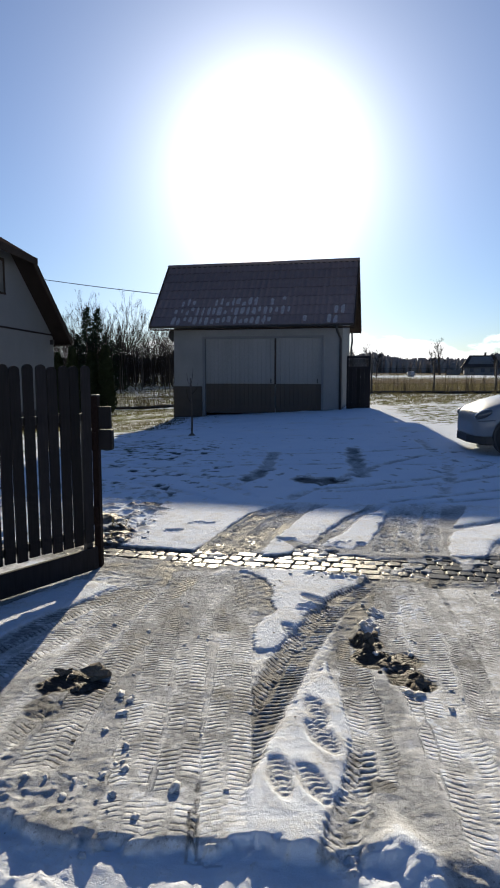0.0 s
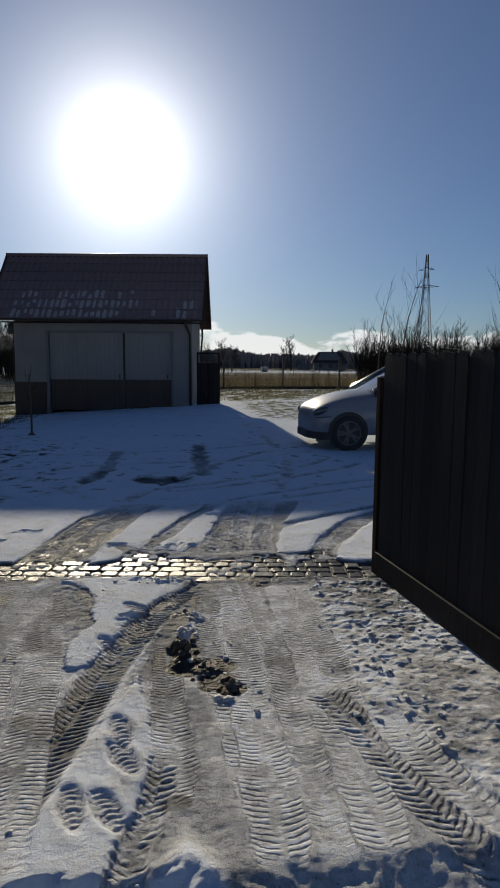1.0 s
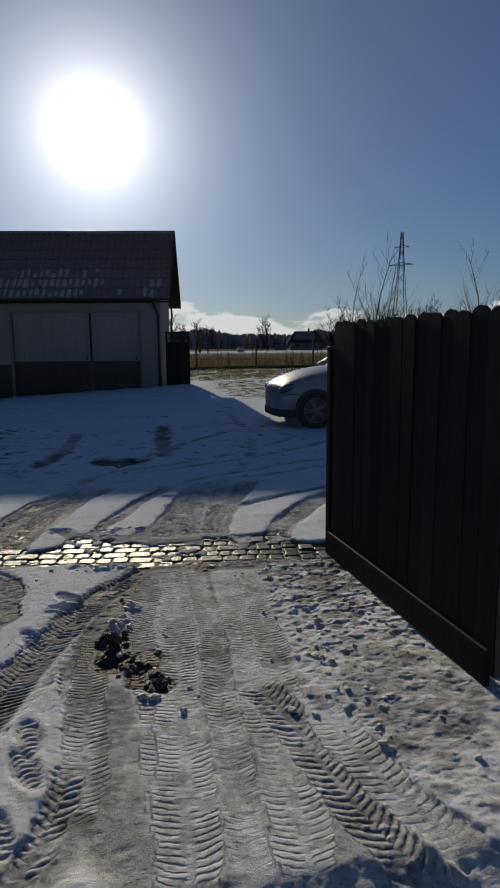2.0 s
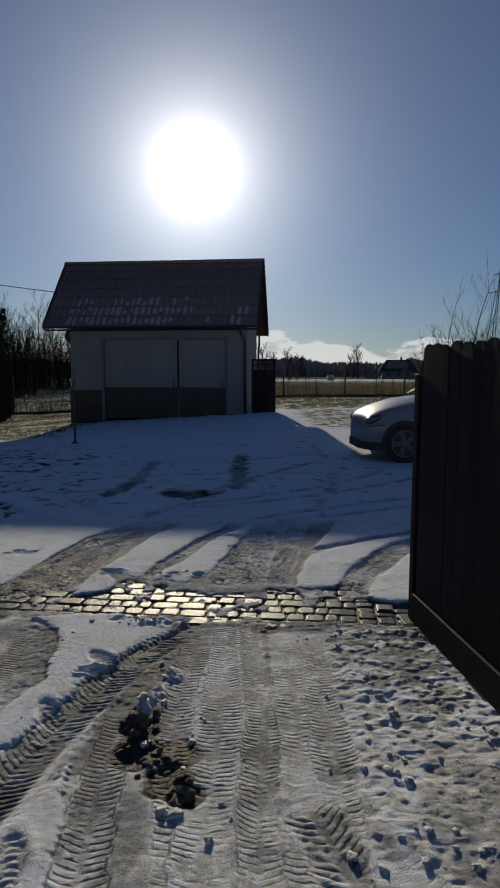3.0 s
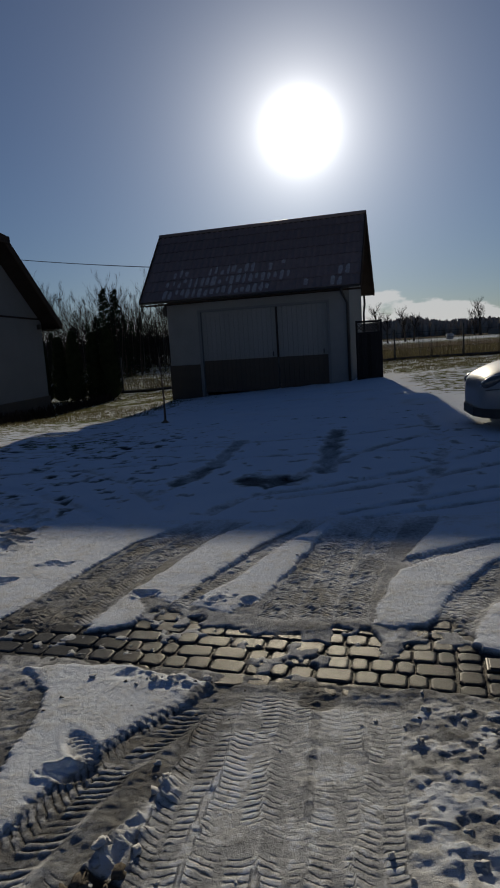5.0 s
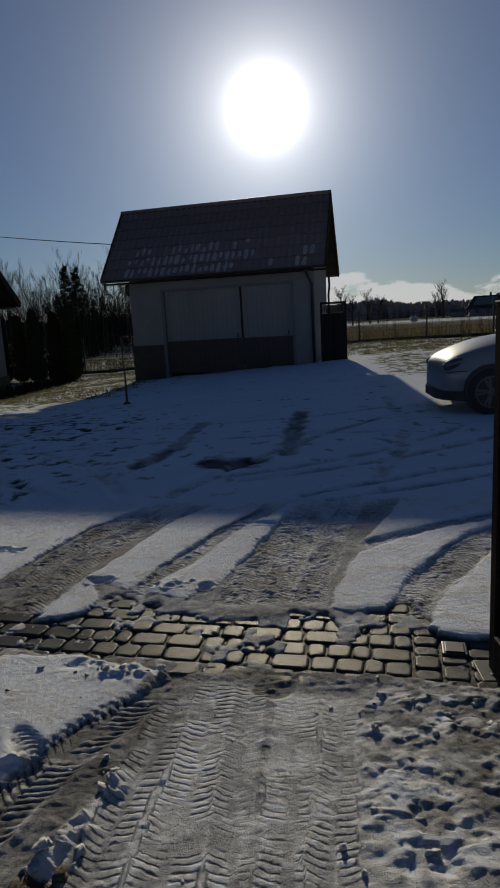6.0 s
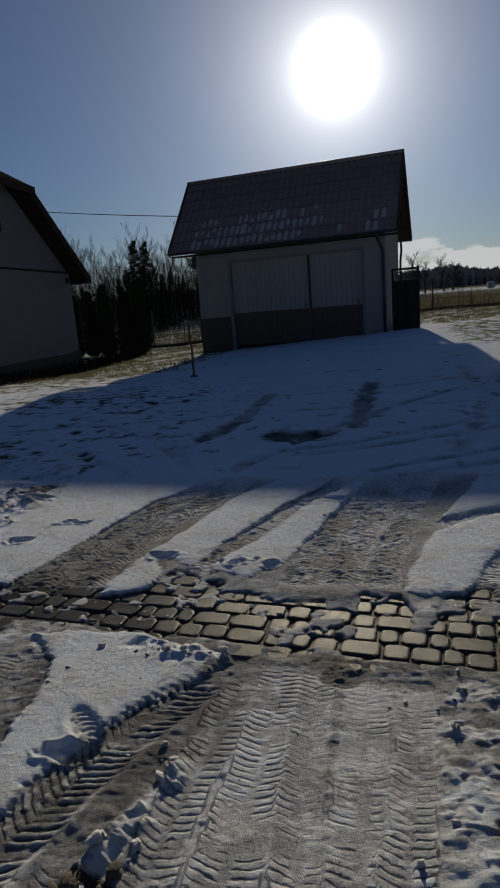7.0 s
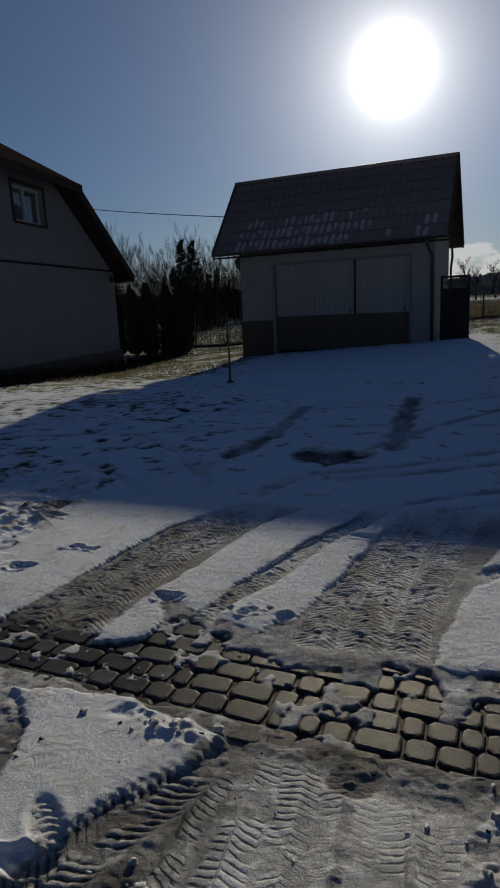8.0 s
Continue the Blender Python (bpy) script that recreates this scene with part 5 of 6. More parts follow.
def build_car():
    t = thing("car", pose(5.50, 11.30, height(5.6, 12) + 0.012, 0, 0, 178) @ Matrix.Scale(0.94, 4), "silver grey family car parked on the snow", "car")
    # local: x forward, y to the far side is negative; nose at +2.3
    # body sections along x: half width, belt height, floor height, crown
    secs = [(2.24, 0.42, 0.60, 0.32, 0.00), (2.21, 0.62, 0.69, 0.26, 0.01), (2.12, 0.76, 0.77, 0.22, 0.03), (1.92, 0.84, 0.855, 0.21, 0.06), (1.62, 0.875, 0.93, 0.22, 0.09), (1.25, 0.885, 0.98, 0.23, 0.10),
            (0.85, 0.885, 1.02, 0.23, 0.08), (0.0, 0.89, 1.03, 0.24, 0.05), (-0.9, 0.89, 1.04, 0.24, 0.05), (-1.6, 0.88, 1.06, 0.26, 0.05), (-2.0, 0.84, 1.05, 0.30, 0.05), (-2.28, 0.74, 0.98, 0.38, 0.04)]
    rings = []
    for x, w, zb, zf, cr in secs:
        r = []
        for s in (-1, 1):
            half = [(s * w * 0.90, zf), (s * w * 0.98, zf + 0.10), (s * w, zf + (zb - zf) * 0.45), (s * w * 0.985, zf + (zb - zf) * 0.72), (s * w * 0.93, zb - 0.05), (s * w * 0.84, zb + 0.005), (s * w * 0.45, zb + cr * 0.8)]
            r += half if s < 0 else [(0.0, zb + cr)] + half[::-1]
        rings.append([Vector((x, y, z)) for y, z in r] )
    bm = bmesh.new()
    vr = [[bm.verts.new(p) for p in r] for r in rings]
    k = len(vr[0])
    for a, b in zip(vr, vr[1:]):
        for i in range(k):
            bm.faces.new((a[i], a[(i + 1) % k], b[(i + 1) % k], b[i]))
    bm.faces.new(vr[0]), bm.faces.new(vr[-1][::-1])
    bmesh.ops.recalc_face_normals(bm, faces=bm.faces)
    # cut round wheel arches
    body = part("body", bm, "paint", t, smooth=True)
    sub = body.modifiers.new("round", "SUBSURF")
    sub.levels = sub.render_levels = 2
    cab = [(1.12, 1.06, 0.74), (0.70, 1.31, 0.69), (0.25, 1.57, 0.62), (-0.5, 1.62, 0.60), (-1.15, 1.58, 0.60), (-1.65, 1.36, 0.65), (-1.95, 1.14, 0.68)]
    bm = bmesh.new()
    rr = [[bm.verts.new((x, y, z)) for y, z in ((-0.80, 0.95), (-(w + 0.05), min(h, 1.20)), (-w, h - 0.04), (-w * 0.6, h), (w * 0.6, h), (w, h - 0.04), (w + 0.05, min(h, 1.20)), (0.80, 0.95))] for x, h, w in cab]
    for a, b in zip(rr, rr[1:]):
        for i in range(7):
            bm.faces.new((a[i], a[i + 1], b[i + 1], b[i]))
    bmesh.ops.recalc_face_normals(bm, faces=bm.faces)
    part("cabin_glass", bm, "car_glass", t, smooth=True)
    for x0, z0, x1, z1, r in ((1.12, 1.07, 0.25, 1.57, 0.035), (0.25, 1.57, -1.15, 1.58, 0.03), (-1.15, 1.58, -1.95, 1.10, 0.04), (-0.35, 1.60, -0.38, 1.02, 0.035), (0.70, 1.31, 0.78, 1.00, 0.025)):
        for s in (-1, 1):
            bm = bmesh.new()
            tube(bm, [(x0, s * 0.72 if z0 < 1.3 else s * 0.62, z0), (x1, s * 0.62 if z1 > 1.3 else s * 0.76, z1)], [r, r], 6)
            part("pillar", bm, "paint", t, smooth=True)
    bm = bmesh.new()
    vs = [[bm.verts.new((x, y, h + 0.012)) for y in (-w * 0.8, -w * 0.4, 0, w * 0.4, w * 0.8)] for x, h, w in cab[2:5]]
    for a, b in zip(vs, vs[1:]):
        for i in range(4):
            bm.faces.new((a[i], a[i + 1], b[i + 1], b[i]))
    part("roof_panel", bm, "paint", t, smooth=True)
    # lower bumper, lamps, grille, mirrors, sills
    bm = bmesh.new()
    prism(bm, [(2.265, -0.36), (2.265, 0.36), (2.195, 0.62), (2.05, 0.80), (1.90, 0.85), (1.90, -0.85), (2.05, -0.80), (2.195, -0.62)], 0.20, 0.33)
    for v in bm.verts:
        v.co = Vector((v.co.x, v.co.z, v.co.y))
    bmesh.ops.recalc_face_normals(bm, faces=bm.faces)
    part("bumper_lip", bm, "black_plastic", t)
    for s in (-1, 1):
        bm = bmesh.new()
        bmesh.ops.create_uvsphere(bm, u_segments=14, v_segments=8, radius=1, matrix=Matrix.Translation((2.06, s * 0.665, 0.70)) @ Matrix.Rotation(s * -0.42, 4, "Z") @ Matrix.Rotation(0.38, 4, "Y") @ Matrix.Diagonal((0.17, 0.12, 0.08, 1)))
        part("headlight", bm, "lamp_glass", t, smooth=True)
        for xd, z0, z1 in ((0.82, 0.30, 0.98), (-0.36, 0.30, 1.0)):
            part("door_seam", boxed(xd - 0.006, xd + 0.006, s * 0.885 - 0.008, s * 0.885 + 0.008, z0, z1, 0.002), "black_plastic", t)
        part("door_handle", boxed(-0.26, -0.06, s * 0.89 - 0.02, s * 0.89 + 0.02, 0.84, 0.88, 0.008), "paint", t)
        part("sill", boxed(-1.0, 0.98, s * 0.85 - 0.03, s * 0.85 + 0.03, 0.20, 0.30, 0.02), "black_plastic", t)
        bm = bmesh.new()
        tube(bm, [(2.16, s * 0.70, 0.585), (2.06, s * 0.795, 0.60), (1.92, s * 0.845, 0.61)], [0.006] * 3, 5)
        part("bumper_seam", bm, "black_plastic", t)
        bm = bmesh.new()
        bmesh.ops.create_uvsphere(bm, u_segments=10, v_segments=8, radius=1, matrix=Matrix.Translation((0.88, s * 0.97, 1.08)) @ Matrix.Diagonal((0.06, 0.11, 0.07, 1)))
        part("mirror", bm, "paint", t, smooth=True)
        for xw in (1.60, -1.22):
            bm = bmesh.new()
            bmesh.ops.create_cone(bm, cap_ends=True, segments=32, radius1=0.35, radius2=0.35, depth=0.16, matrix=Matrix.Translation((xw, s * 0.80, 0.345)) @ Matrix.Rotation(math.pi / 2, 4, "X"))
            part("wheel_arch", bm, "black_plastic", t)
            wheel = new("wheel")
            wheel.parent = t
            wheel.matrix_local = pose(xw, s * 0.80, 0.318)
            bm = bmesh.new()
            prof = [(0.215, -0.095), (0.30, -0.10), (0.318, -0.075), (0.32, 0), (0.318, 0.075), (0.30, 0.10), (0.215, 0.095)]
            rg = [[bm.verts.new((r * math.cos(q), y, r * math.sin(q))) for r, y in prof] for q in np.linspace(0, 2 * math.pi, 32, endpoint=False)]
            for i in range(32):
                a, b = rg[i], rg[(i + 1) % 32]
                for j in range(6):
                    bm.faces.new((a[j], a[j + 1], b[j + 1], b[j]))
            bmesh.ops.recalc_face_normals(bm, faces=bm.faces)
            part("tyre", bm, "rubber", wheel, smooth=True)
            bm = bmesh.new()
            yo = s * 0.085
            tube_ring(bm, 0.212, yo, 0.014)
            for q in range(5):
                for split in (-0.16, 0.16):
                    mm = Matrix.Translation((0, yo * 0.9, 0)) @ Matrix.Rotation(q * 2 * math.pi / 5 + split, 4, "Y")
                    box(bm, 0.03, 0.21, -0.012, 0.012, -0.017, 0.017, 0.006, mm)
            bmesh.ops.create_cone(bm, cap_ends=True, segments=16, radius1=0.055, radius2=0.045, depth=0.03, matrix=Matrix.Translation((0, yo, 0)) @ Matrix.Rotation(math.pi / 2, 4, "X"))
            part("rim", bm, "alloy", wheel)
            bm = bmesh.new()
            bmesh.ops.create_cone(bm, cap_ends=True, segments=24, radius1=0.205, radius2=0.205, depth=0.02, matrix=Matrix.Translation((0, yo * 0.55, 0)) @ Matrix.Rotation(math.pi / 2, 4, "X"))
            part("brake_disc", bm, "dark_metal", wheel)


def tube_ring(bm, R, y, r):
    n, k = 32, 6
    rg = [[bm.verts.new(((R + r * math.cos(b)) * math.cos(a), y + r * math.sin(b), (R + r * math.cos(b)) * math.sin(a))) for b in np.linspace(0, 2 * math.pi, k, endpoint=False)] for a in np.linspace(0, 2 * math.pi, n, endpoint=False)]
    for i in range(n):
        for j in range(k):
            bm.faces.new((rg[i][j], rg[(i + 1) % n][j], rg[(i + 1) % n][(j + 1) % k], rg[i][(j + 1) % k]))


build_car()

# ---------------------------------------------------------------- yard and land behind


def build_stake():
    t = thing("sapling_stake", pose(-1.60, 13.55, height(-1.60, 13.55)), "thin dark sapling stake standing in the snow", "stake")
    bm = bmesh.new()
    tube(bm, [(0, 0, -0.05), (0.008, 0, 0.5), (-0.012, 0, 1.25)], [0.022, 0.018, 0.012], 8)
    part("pole", bm, "bark", t, smooth=True)
    bm = bmesh.new()
    tube(bm, [(-0.06, -0.02, 0.03), (0.0, 0, 0.07), (0.07, 0.02, 0.02)], [0.03, 0.05, 0.025], 7)
    part("foot_soil", bm, "mud_clod", t, smooth=True)
    for z, a, l in ((0.9, 0.5, 0.22), (1.05, 2.6, 0.18), (0.72, 4.0, 0.2), (1.15, 5.2, 0.15)):
        bm = bmesh.new()
        tube(bm, [(0, 0, z), (l * 0.5 * math.cos(a), l * 0.5 * math.sin(a), z + 0.12), (l * 0.7 * math.cos(a), l * 0.7 * math.sin(a), z + 0.3)], [0.006, 0.005, 0.002], 5)
        part("twig", bm, "twig", t)


build_stake()


def build_back_fence():
    """Low wire fence on dark posts along the field, with dry stalks against it."""
    t = thing("wire_fence", pose(0, 0, 0), "low wire fence on dark posts along the field", "fence")
    p0, p1 = Vector((-14, 29.0)), Vector((26, 33.8))
    n = 13
    for i in range(n + 1):
        p = p0.lerp(p1, i / n)
        z = height(p.x, p.y)
        part("post", boxed(p.x - 0.035, p.x + 0.035, p.y - 0.035, p.y + 0.035, z - 0.1, z + 1.42 + 0.12 * ((i * 7) % 3), 0.006), "dark_metal", t)
    for h, r in ((0.10, 0.075), (0.55, 0.008), (0.95, 0.008), (1.25, 0.008)):
        bm = bmesh.new()
        pts = [p0.lerp(p1, i / 40) for i in range(41)]
        tube(bm, [(p.x, p.y, height(p.x, p.y) + h) for p in pts], [r] * 41, 5)
        part("base_rail" if r > 0.05 else "wire", bm, "dark_metal", t)
    rnd = random.Random(3)
    bm = bmesh.new()
    for i in range(1500):
        f = rnd.random()
        p = p0.lerp(p1, f)
        x, y = p.x + rnd.gauss(0, 0.25), p.y + rnd.gauss(-0.1, 0.35)
        z = height(x, y)
        h = rnd.uniform(0.3, 1.25)
        lx, ly = rnd.gauss(0, 0.1), rnd.gauss(0, 0.1)
        tube(bm, [(x, y, z - 0.02), (x + lx * 0.4, y + ly * 0.4, z + h * 0.55), (x + lx, y + ly, z + h)], [0.009, 0.007, 0.004], 3, False)
    tagged(part("dry_stalks", bm, "dry_stalk"), "dry brown weed stalks along the fence", "dry weeds", kind="stuff")


build_back_fence()


def branch_mesh(seed, h, spread, levels=4, r0=0.09, up=0.25, kids=(3, 5)):
    """A bare tree: trunk verts and faces, twig verts and faces."""
    rnd = random.Random(seed)
    trunk, crown = bmesh.new(), bmesh.new()

    def grow(p, d, l, r, lev):
        pts, rad, q, dd = [p.copy()], [r], p.copy(), d.copy()
        k = 6 if lev == 0 else 3
        for i in range(k):
            dd = (dd + Vector((rnd.gauss(0, 0.09), rnd.gauss(0, 0.09), 0.05 if lev else 0.02)) * (1 if lev else 0.5)).normalized()
            q = q + dd * l / k
            pts.append(q.copy())
            rad.append(r * (1 - 0.85 * (i + 1) / k))
        tube(trunk if lev == 0 else crown, pts, rad, 7 if lev == 0 else (4 if lev == 1 else 3), False)
        if lev >= levels:
            return
        n = int(h * 2.2) + 6 if lev == 0 else rnd.randint(*kids)
        for i in range(n):
            f = rnd.uniform(0.22, 0.98) if lev == 0 else rnd.uniform(0.25, 1)
            j = min(k - 1, int(f * k))
            s = pts[j].lerp(pts[j + 1], f * k - j)
            a = rnd.uniform(0, 2 * math.pi)
            nd = Vector((math.cos(a), math.sin(a), up + rnd.uniform(0.1, 0.9))).normalized()
            nd = (nd * spread + dd * (1 - spread)).normalized() if lev else nd
            ll = l * (0.42 * (1.15 - f * 0.75)) * rnd.uniform(0.7, 1.2) if lev == 0 else l * rnd.uniform(0.35, 0.6)
            grow(s, nd, ll, max(0.007, r * (0.16 if lev == 0 else 0.5)), lev + 1)

    grow(Vector((0, 0, -0.2)), Vector((rnd.gauss(0, 0.03), rnd.gauss(0, 0.03), 1)).normalized(), h, r0, 0)
    return trunk, crown


def bare_tree(name, seed, h, label, bark="bark", spread=0.6, up=0.5, r0=0.09, levels=3, category="tree", kids=(4, 7)):
    t = thing(name, pose(0, 0, 0), label, category, "bare trees behind the yard")
    tr, cr = branch_mesh(seed, h, spread, levels, r0, up, kids)
    part("trunk", tr, bark, t, smooth=True)
    part("crown", cr, "twig", t)
    return t


def plant(t, spots, seed=1):
    """Sets the thing at the first spot and copies at the rest."""
    rnd = random.Random(seed)
    for i, (x, y, s) in enumerate(spots):
        m = pose(x, y, height(x, y), 0, 0, rnd.uniform(0, 360))
        if i:
            o = copy_thing(t, m)
        else:
            o = t
            o.matrix_world = m
        o.scale = (s, s, s)


def wood_behind():
    rnd = random.Random(11)
    kinds = [bare_tree("birch_tree", 21, 9.5, "slender leafless birch at the field edge", "birch", 0.42, 0.9, 0.085),
             bare_tree("birch_tree", 22, 9.0, "leafless birch with fine twigs at the field edge", "birch", 0.5, 0.7, 0.08),
             bare_tree("alder_tree", 23, 8.0, "leafless dark alder at the field edge", "bark", 0.45, 1.0, 0.10),
             bare_tree("alder_tree", 24, 8.5, "leafless spreading tree at the field edge", "bark", 0.55, 0.8, 0.11),
             bare_tree("poplar_tree", 25, 10.0, "tall narrow leafless poplar at the field edge", "bark", 0.3, 1.8, 0.09)]
    spots = [[] for _ in kinds]
    for i in range(92):
        az = radians(-30 + 22 * (i + rnd.random()) / 92)
        d = rnd.uniform(46, 80)
        k = rnd.choice((0, 0, 1, 2, 3, 4, 4))
        # lower towards the shed
        s = rnd.uniform(0.55, 1.0) * (1.0 if az < radians(-14) else 0.8) * d / 72
        spots[k].append((1.2 + d * math.sin(az), 1.5 + d * math.cos(az), s))
    for k, sp in zip(kinds, spots):
        plant(k, sp, 5)
    # single trees beyond the field
    far = bare_tree("oak_tree", 31, 9.0, "leafless spreading tree far across the field", "bark", 0.7, 0.5, 0.34)
    plant(far, [(1.2 + d * math.sin(radians(a)), d * math.cos(radians(a)), s) for a, d, s in ((4.7, 125, 0.78), (5.4, 130, 0.6), (6.9, 140, 0.75), (7.6, 140, 0.6), (13.1, 170, 0.95), (12.6, 172, 0.7), (17.6, 150, 0.55))], 8)
    near = bare_tree("roadside_tree", 33, 5.2, "leafless young tree behind the gate", "bark", 0.5, 1.1, 0.045, 2, "tree", (2, 4))
    plant(near, [(1.0 + d * math.sin(radians(a)), 1.0 + d * math.cos(radians(a)), s) for a, d, s in ((20.6, 28, 0.9), (22.4, 26, 0.98), (23.4, 31, 1.0), (32.0, 27, 0.95))], 9)


wood_behind()


def bushes():
    """Thickets of upright stems with fine twigs under the birches and behind the gate leaf."""
    rnd = random.Random(17)
    verts, faces = [], []

    def blade(p, q, w):
        d = (q - p).cross(Vector((rnd.gauss(0, 1), rnd.gauss(0, 1), 0.2))).normalized() * w
        b = len(verts)
        verts.extend((p - d, p + d, q + d * 0.25, q - d * 0.25))
        faces.append((b, b + 1, b + 2, b + 3))

    clumps = [(radians(rnd.uniform(19.5, 42)), rnd.uniform(54, 66), rnd.uniform(3.6, 5.8), 16, 1.9) for _ in range(120)]
    clumps += [(radians(rnd.uniform(-31, -8)), rnd.uniform(64, 92), rnd.uniform(2.6, 7.2), 8, 1.35) for _ in range(330)]
    for az, d, h, n, thick in clumps:
        cx, cy = 1.2 + d * math.sin(az), 1.5 + d * math.cos(az)
        cz = height(cx, cy)
        for _ in range(n):
            a, r = rnd.uniform(0, 2 * math.pi), 0.30 * h * math.sqrt(rnd.random())
            top = h * rnd.uniform(0.75, 1.05) * (1 - 0.35 * (r / (0.30 * h)) ** 2)
            p = Vector((cx + 0.5 * r * math.cos(a), cy + 0.5 * r * math.sin(a), cz))
            m = Vector((cx + 0.8 * r * math.cos(a) + rnd.gauss(0, 0.1), cy + 0.8 * r * math.sin(a), cz + 0.55 * top))
            q = Vector((cx + r * math.cos(a) + rnd.gauss(0, 0.15), cy + r * math.sin(a), cz + top))
            blade(p, m, 0.022 * thick)
            blade(m, q, 0.013 * thick)
            for _ in range(15):
                f = rnd.uniform(0.15, 1.0)
                o = p.lerp(m, f * 2) if f < 0.5 else m.lerp(q, f * 2 - 1)
                e = rnd.uniform(0, 2 * math.pi)
                l = h * rnd.uniform(0.10, 0.24) * (1.15 - 0.6 * f)
                blade(o, o + Vector((math.cos(e) * 0.55, math.sin(e) * 0.55, rnd.uniform(0.5, 1.1))) * l, 0.0085 * thick)
    tagged(raw("bare_brushwood", verts, faces, "twig"), "bare brown brushwood and shrubs beyond the yard", "bushes", kind="stuff")


bushes()


def far_woods():
    """Dark belt of woodland on the skyline."""
    rnd = random.Random(29)
    verts, faces = [], []
    for i in range(9000):
        az = radians(rnd.uniform(-60, 60))
        d = rnd.uniform(210, 260)
        h = 5.7 * rnd.uniform(0.7, 1.15) * (0.75 + 0.5 * float(vnoise(np.array([az * 22.0]), np.array([3.0]))[0]))
        w = rnd.uniform(0.4, 1.15)
        x, y = d * math.sin(az), d * math.cos(az)
        z = height(x, y) - 0.3
        b = len(verts)
        k = 5
        ph = rnd.uniform(0, 6.28)
        for zz, ww in ((0, 0.6), (h * 0.5, 1.0), (h * 0.88, 0.5)):
            verts += [(x + w * ww * math.cos(ph + 6.283 * j / k), y + w * ww * math.sin(ph + 6.283 * j / k), z + zz * rnd.uniform(0.85, 1.1)) for j in range(k)]
        verts.append((x + rnd.gauss(0, 0.3), y, z + h))
        for r in range(2):
            for j in range(k):
                faces.append((b + r * k + j, b + r * k + (j + 1) % k, b + (r + 1) * k + (j + 1) % k, b + (r + 1) * k + j))
        for j in range(k):
            faces.append((b + 2 * k + j, b + 2 * k + (j + 1) % k, b + 3 * k))
    tagged(raw("far_woodland", verts, faces, "far_wood"), "dark belt of leafless woodland on the horizon", "woodland", kind="stuff")


far_woods()


def build_scrub_conifers():
    """Dark conifer shapes in front of the birches, standing in for scrub and bare treetops."""
    rnd = random.Random(43)
    t = thing("spruce", pose(0, 0, 0), "dark dense conifer shape standing in for scrub and bare treetops", "conifer", "spruces at the field edge")
    bm = bmesh.new()
    tube(bm, [(0, 0, -0.2), (0.03, 0, 3.5), (0, 0, 7.0)], [0.11, 0.07, 0.01], 7)
    part("trunk", bm, "bark", t, smooth=True)
    verts, faces = [], []
    for i in range(210):
        f = (i + rnd.random()) / 210
        z, reach = 0.25 + 6.6 * f, (0.10 + 1.0 * (1 - f) ** 0.8) * rnd.uniform(0.55, 1.15)
        a = rnd.uniform(0, 2 * math.pi)
        o, sd = Vector((math.cos(a), math.sin(a), 0)), Vector((-math.sin(a), math.cos(a), 0))
        for j in range(16):
            g = rnd.random() ** 0.7
            c = o * reach * g + Vector((0, 0, z - 0.28 * reach * g + 0.16 * reach * g * g)) + sd * rnd.gauss(0, 0.07)
            d = (o * rnd.uniform(0.3, 1.0) + sd * rnd.gauss(0, 0.7) + Vector((0, 0, rnd.uniform(-0.7, 0.3)))).normalized() * rnd.uniform(0.14, 0.30)
            w = d.cross(Vector((rnd.gauss(0, 1), rnd.gauss(0, 1), 1))).normalized() * 0.035
            b = len(verts)
            verts += [c - w, c + w, c + d + w * 0.3, c + d - w * 0.3]
            faces.append((b, b + 1, b + 2, b + 3))
    raw("crown", verts, faces, "conifer", t)
    spots = []
    for az, el, d in ((-19.9, 6.0, 50), (-18.95, 5.9, 51), (-21.4, 3.0, 48), (-20.6, 3.6, 52), (-19.4, 3.9, 47), (-18.3, 3.6, 49), (-17.6, 3.1, 52), (-16.9, 3.4, 54), (-23.0, 2.3, 52), (-24.6, 2.4, 50)):
        x, y = 1.475 + d * math.sin(radians(az)), 2.46 + d * math.cos(radians(az))
        spots.append((x, y, (1.33 + d * math.tan(radians(el)) - height(x, y)) / 6.95))
    plant(t, spots, 6)


build_scrub_conifers()


def build_thujas():
    rnd = random.Random(41)
    t = thing("thuja", pose(0, 0, 0), "dark green columnar thuja beside the house", "conifer", "row of thujas")
    bm = bmesh.new()
    tube(bm, [(0, 0, -0.1), (0, 0, 1.6)], [0.05, 0.02], 6)
    part("trunk", bm, "bark", t)
    verts, faces = [], []
    for i in range(2600):
        f = rnd.random() ** 1.15
        z = 0.08 + 2.75 * f
        r = 0.42 * (1 - f) ** 0.55 * (0.55 + 0.45 * min(1, f * 8)) * rnd.uniform(0.55, 1.12)
        a = rnd.uniform(0, 2 * math.pi)
        c = Vector((r * math.cos(a), r * math.sin(a), z))
        o = Vector((math.cos(a), math.sin(a), 1.3)).normalized()
        s = Vector((-math.sin(a), math.cos(a), 0)) * rnd.uniform(0.03, 0.055)
        l = rnd.uniform(0.09, 0.19)
        b = len(verts)
        verts += [c - s, c + s, c + o * l + s * 0.4, c + o * l - s * 0.4]
        faces.append((b, b + 1, b + 2, b + 3))
    raw("crown", verts, faces, "conifer", t)
    plant(t, [(-9.95, 26.2, 0.95), (-9.25, 26.4, 0.9), (-8.6, 26.3, 0.97), (-7.9, 26.6, 0.93), (-7.25, 26.5, 1.0)], 3)


build_thujas()


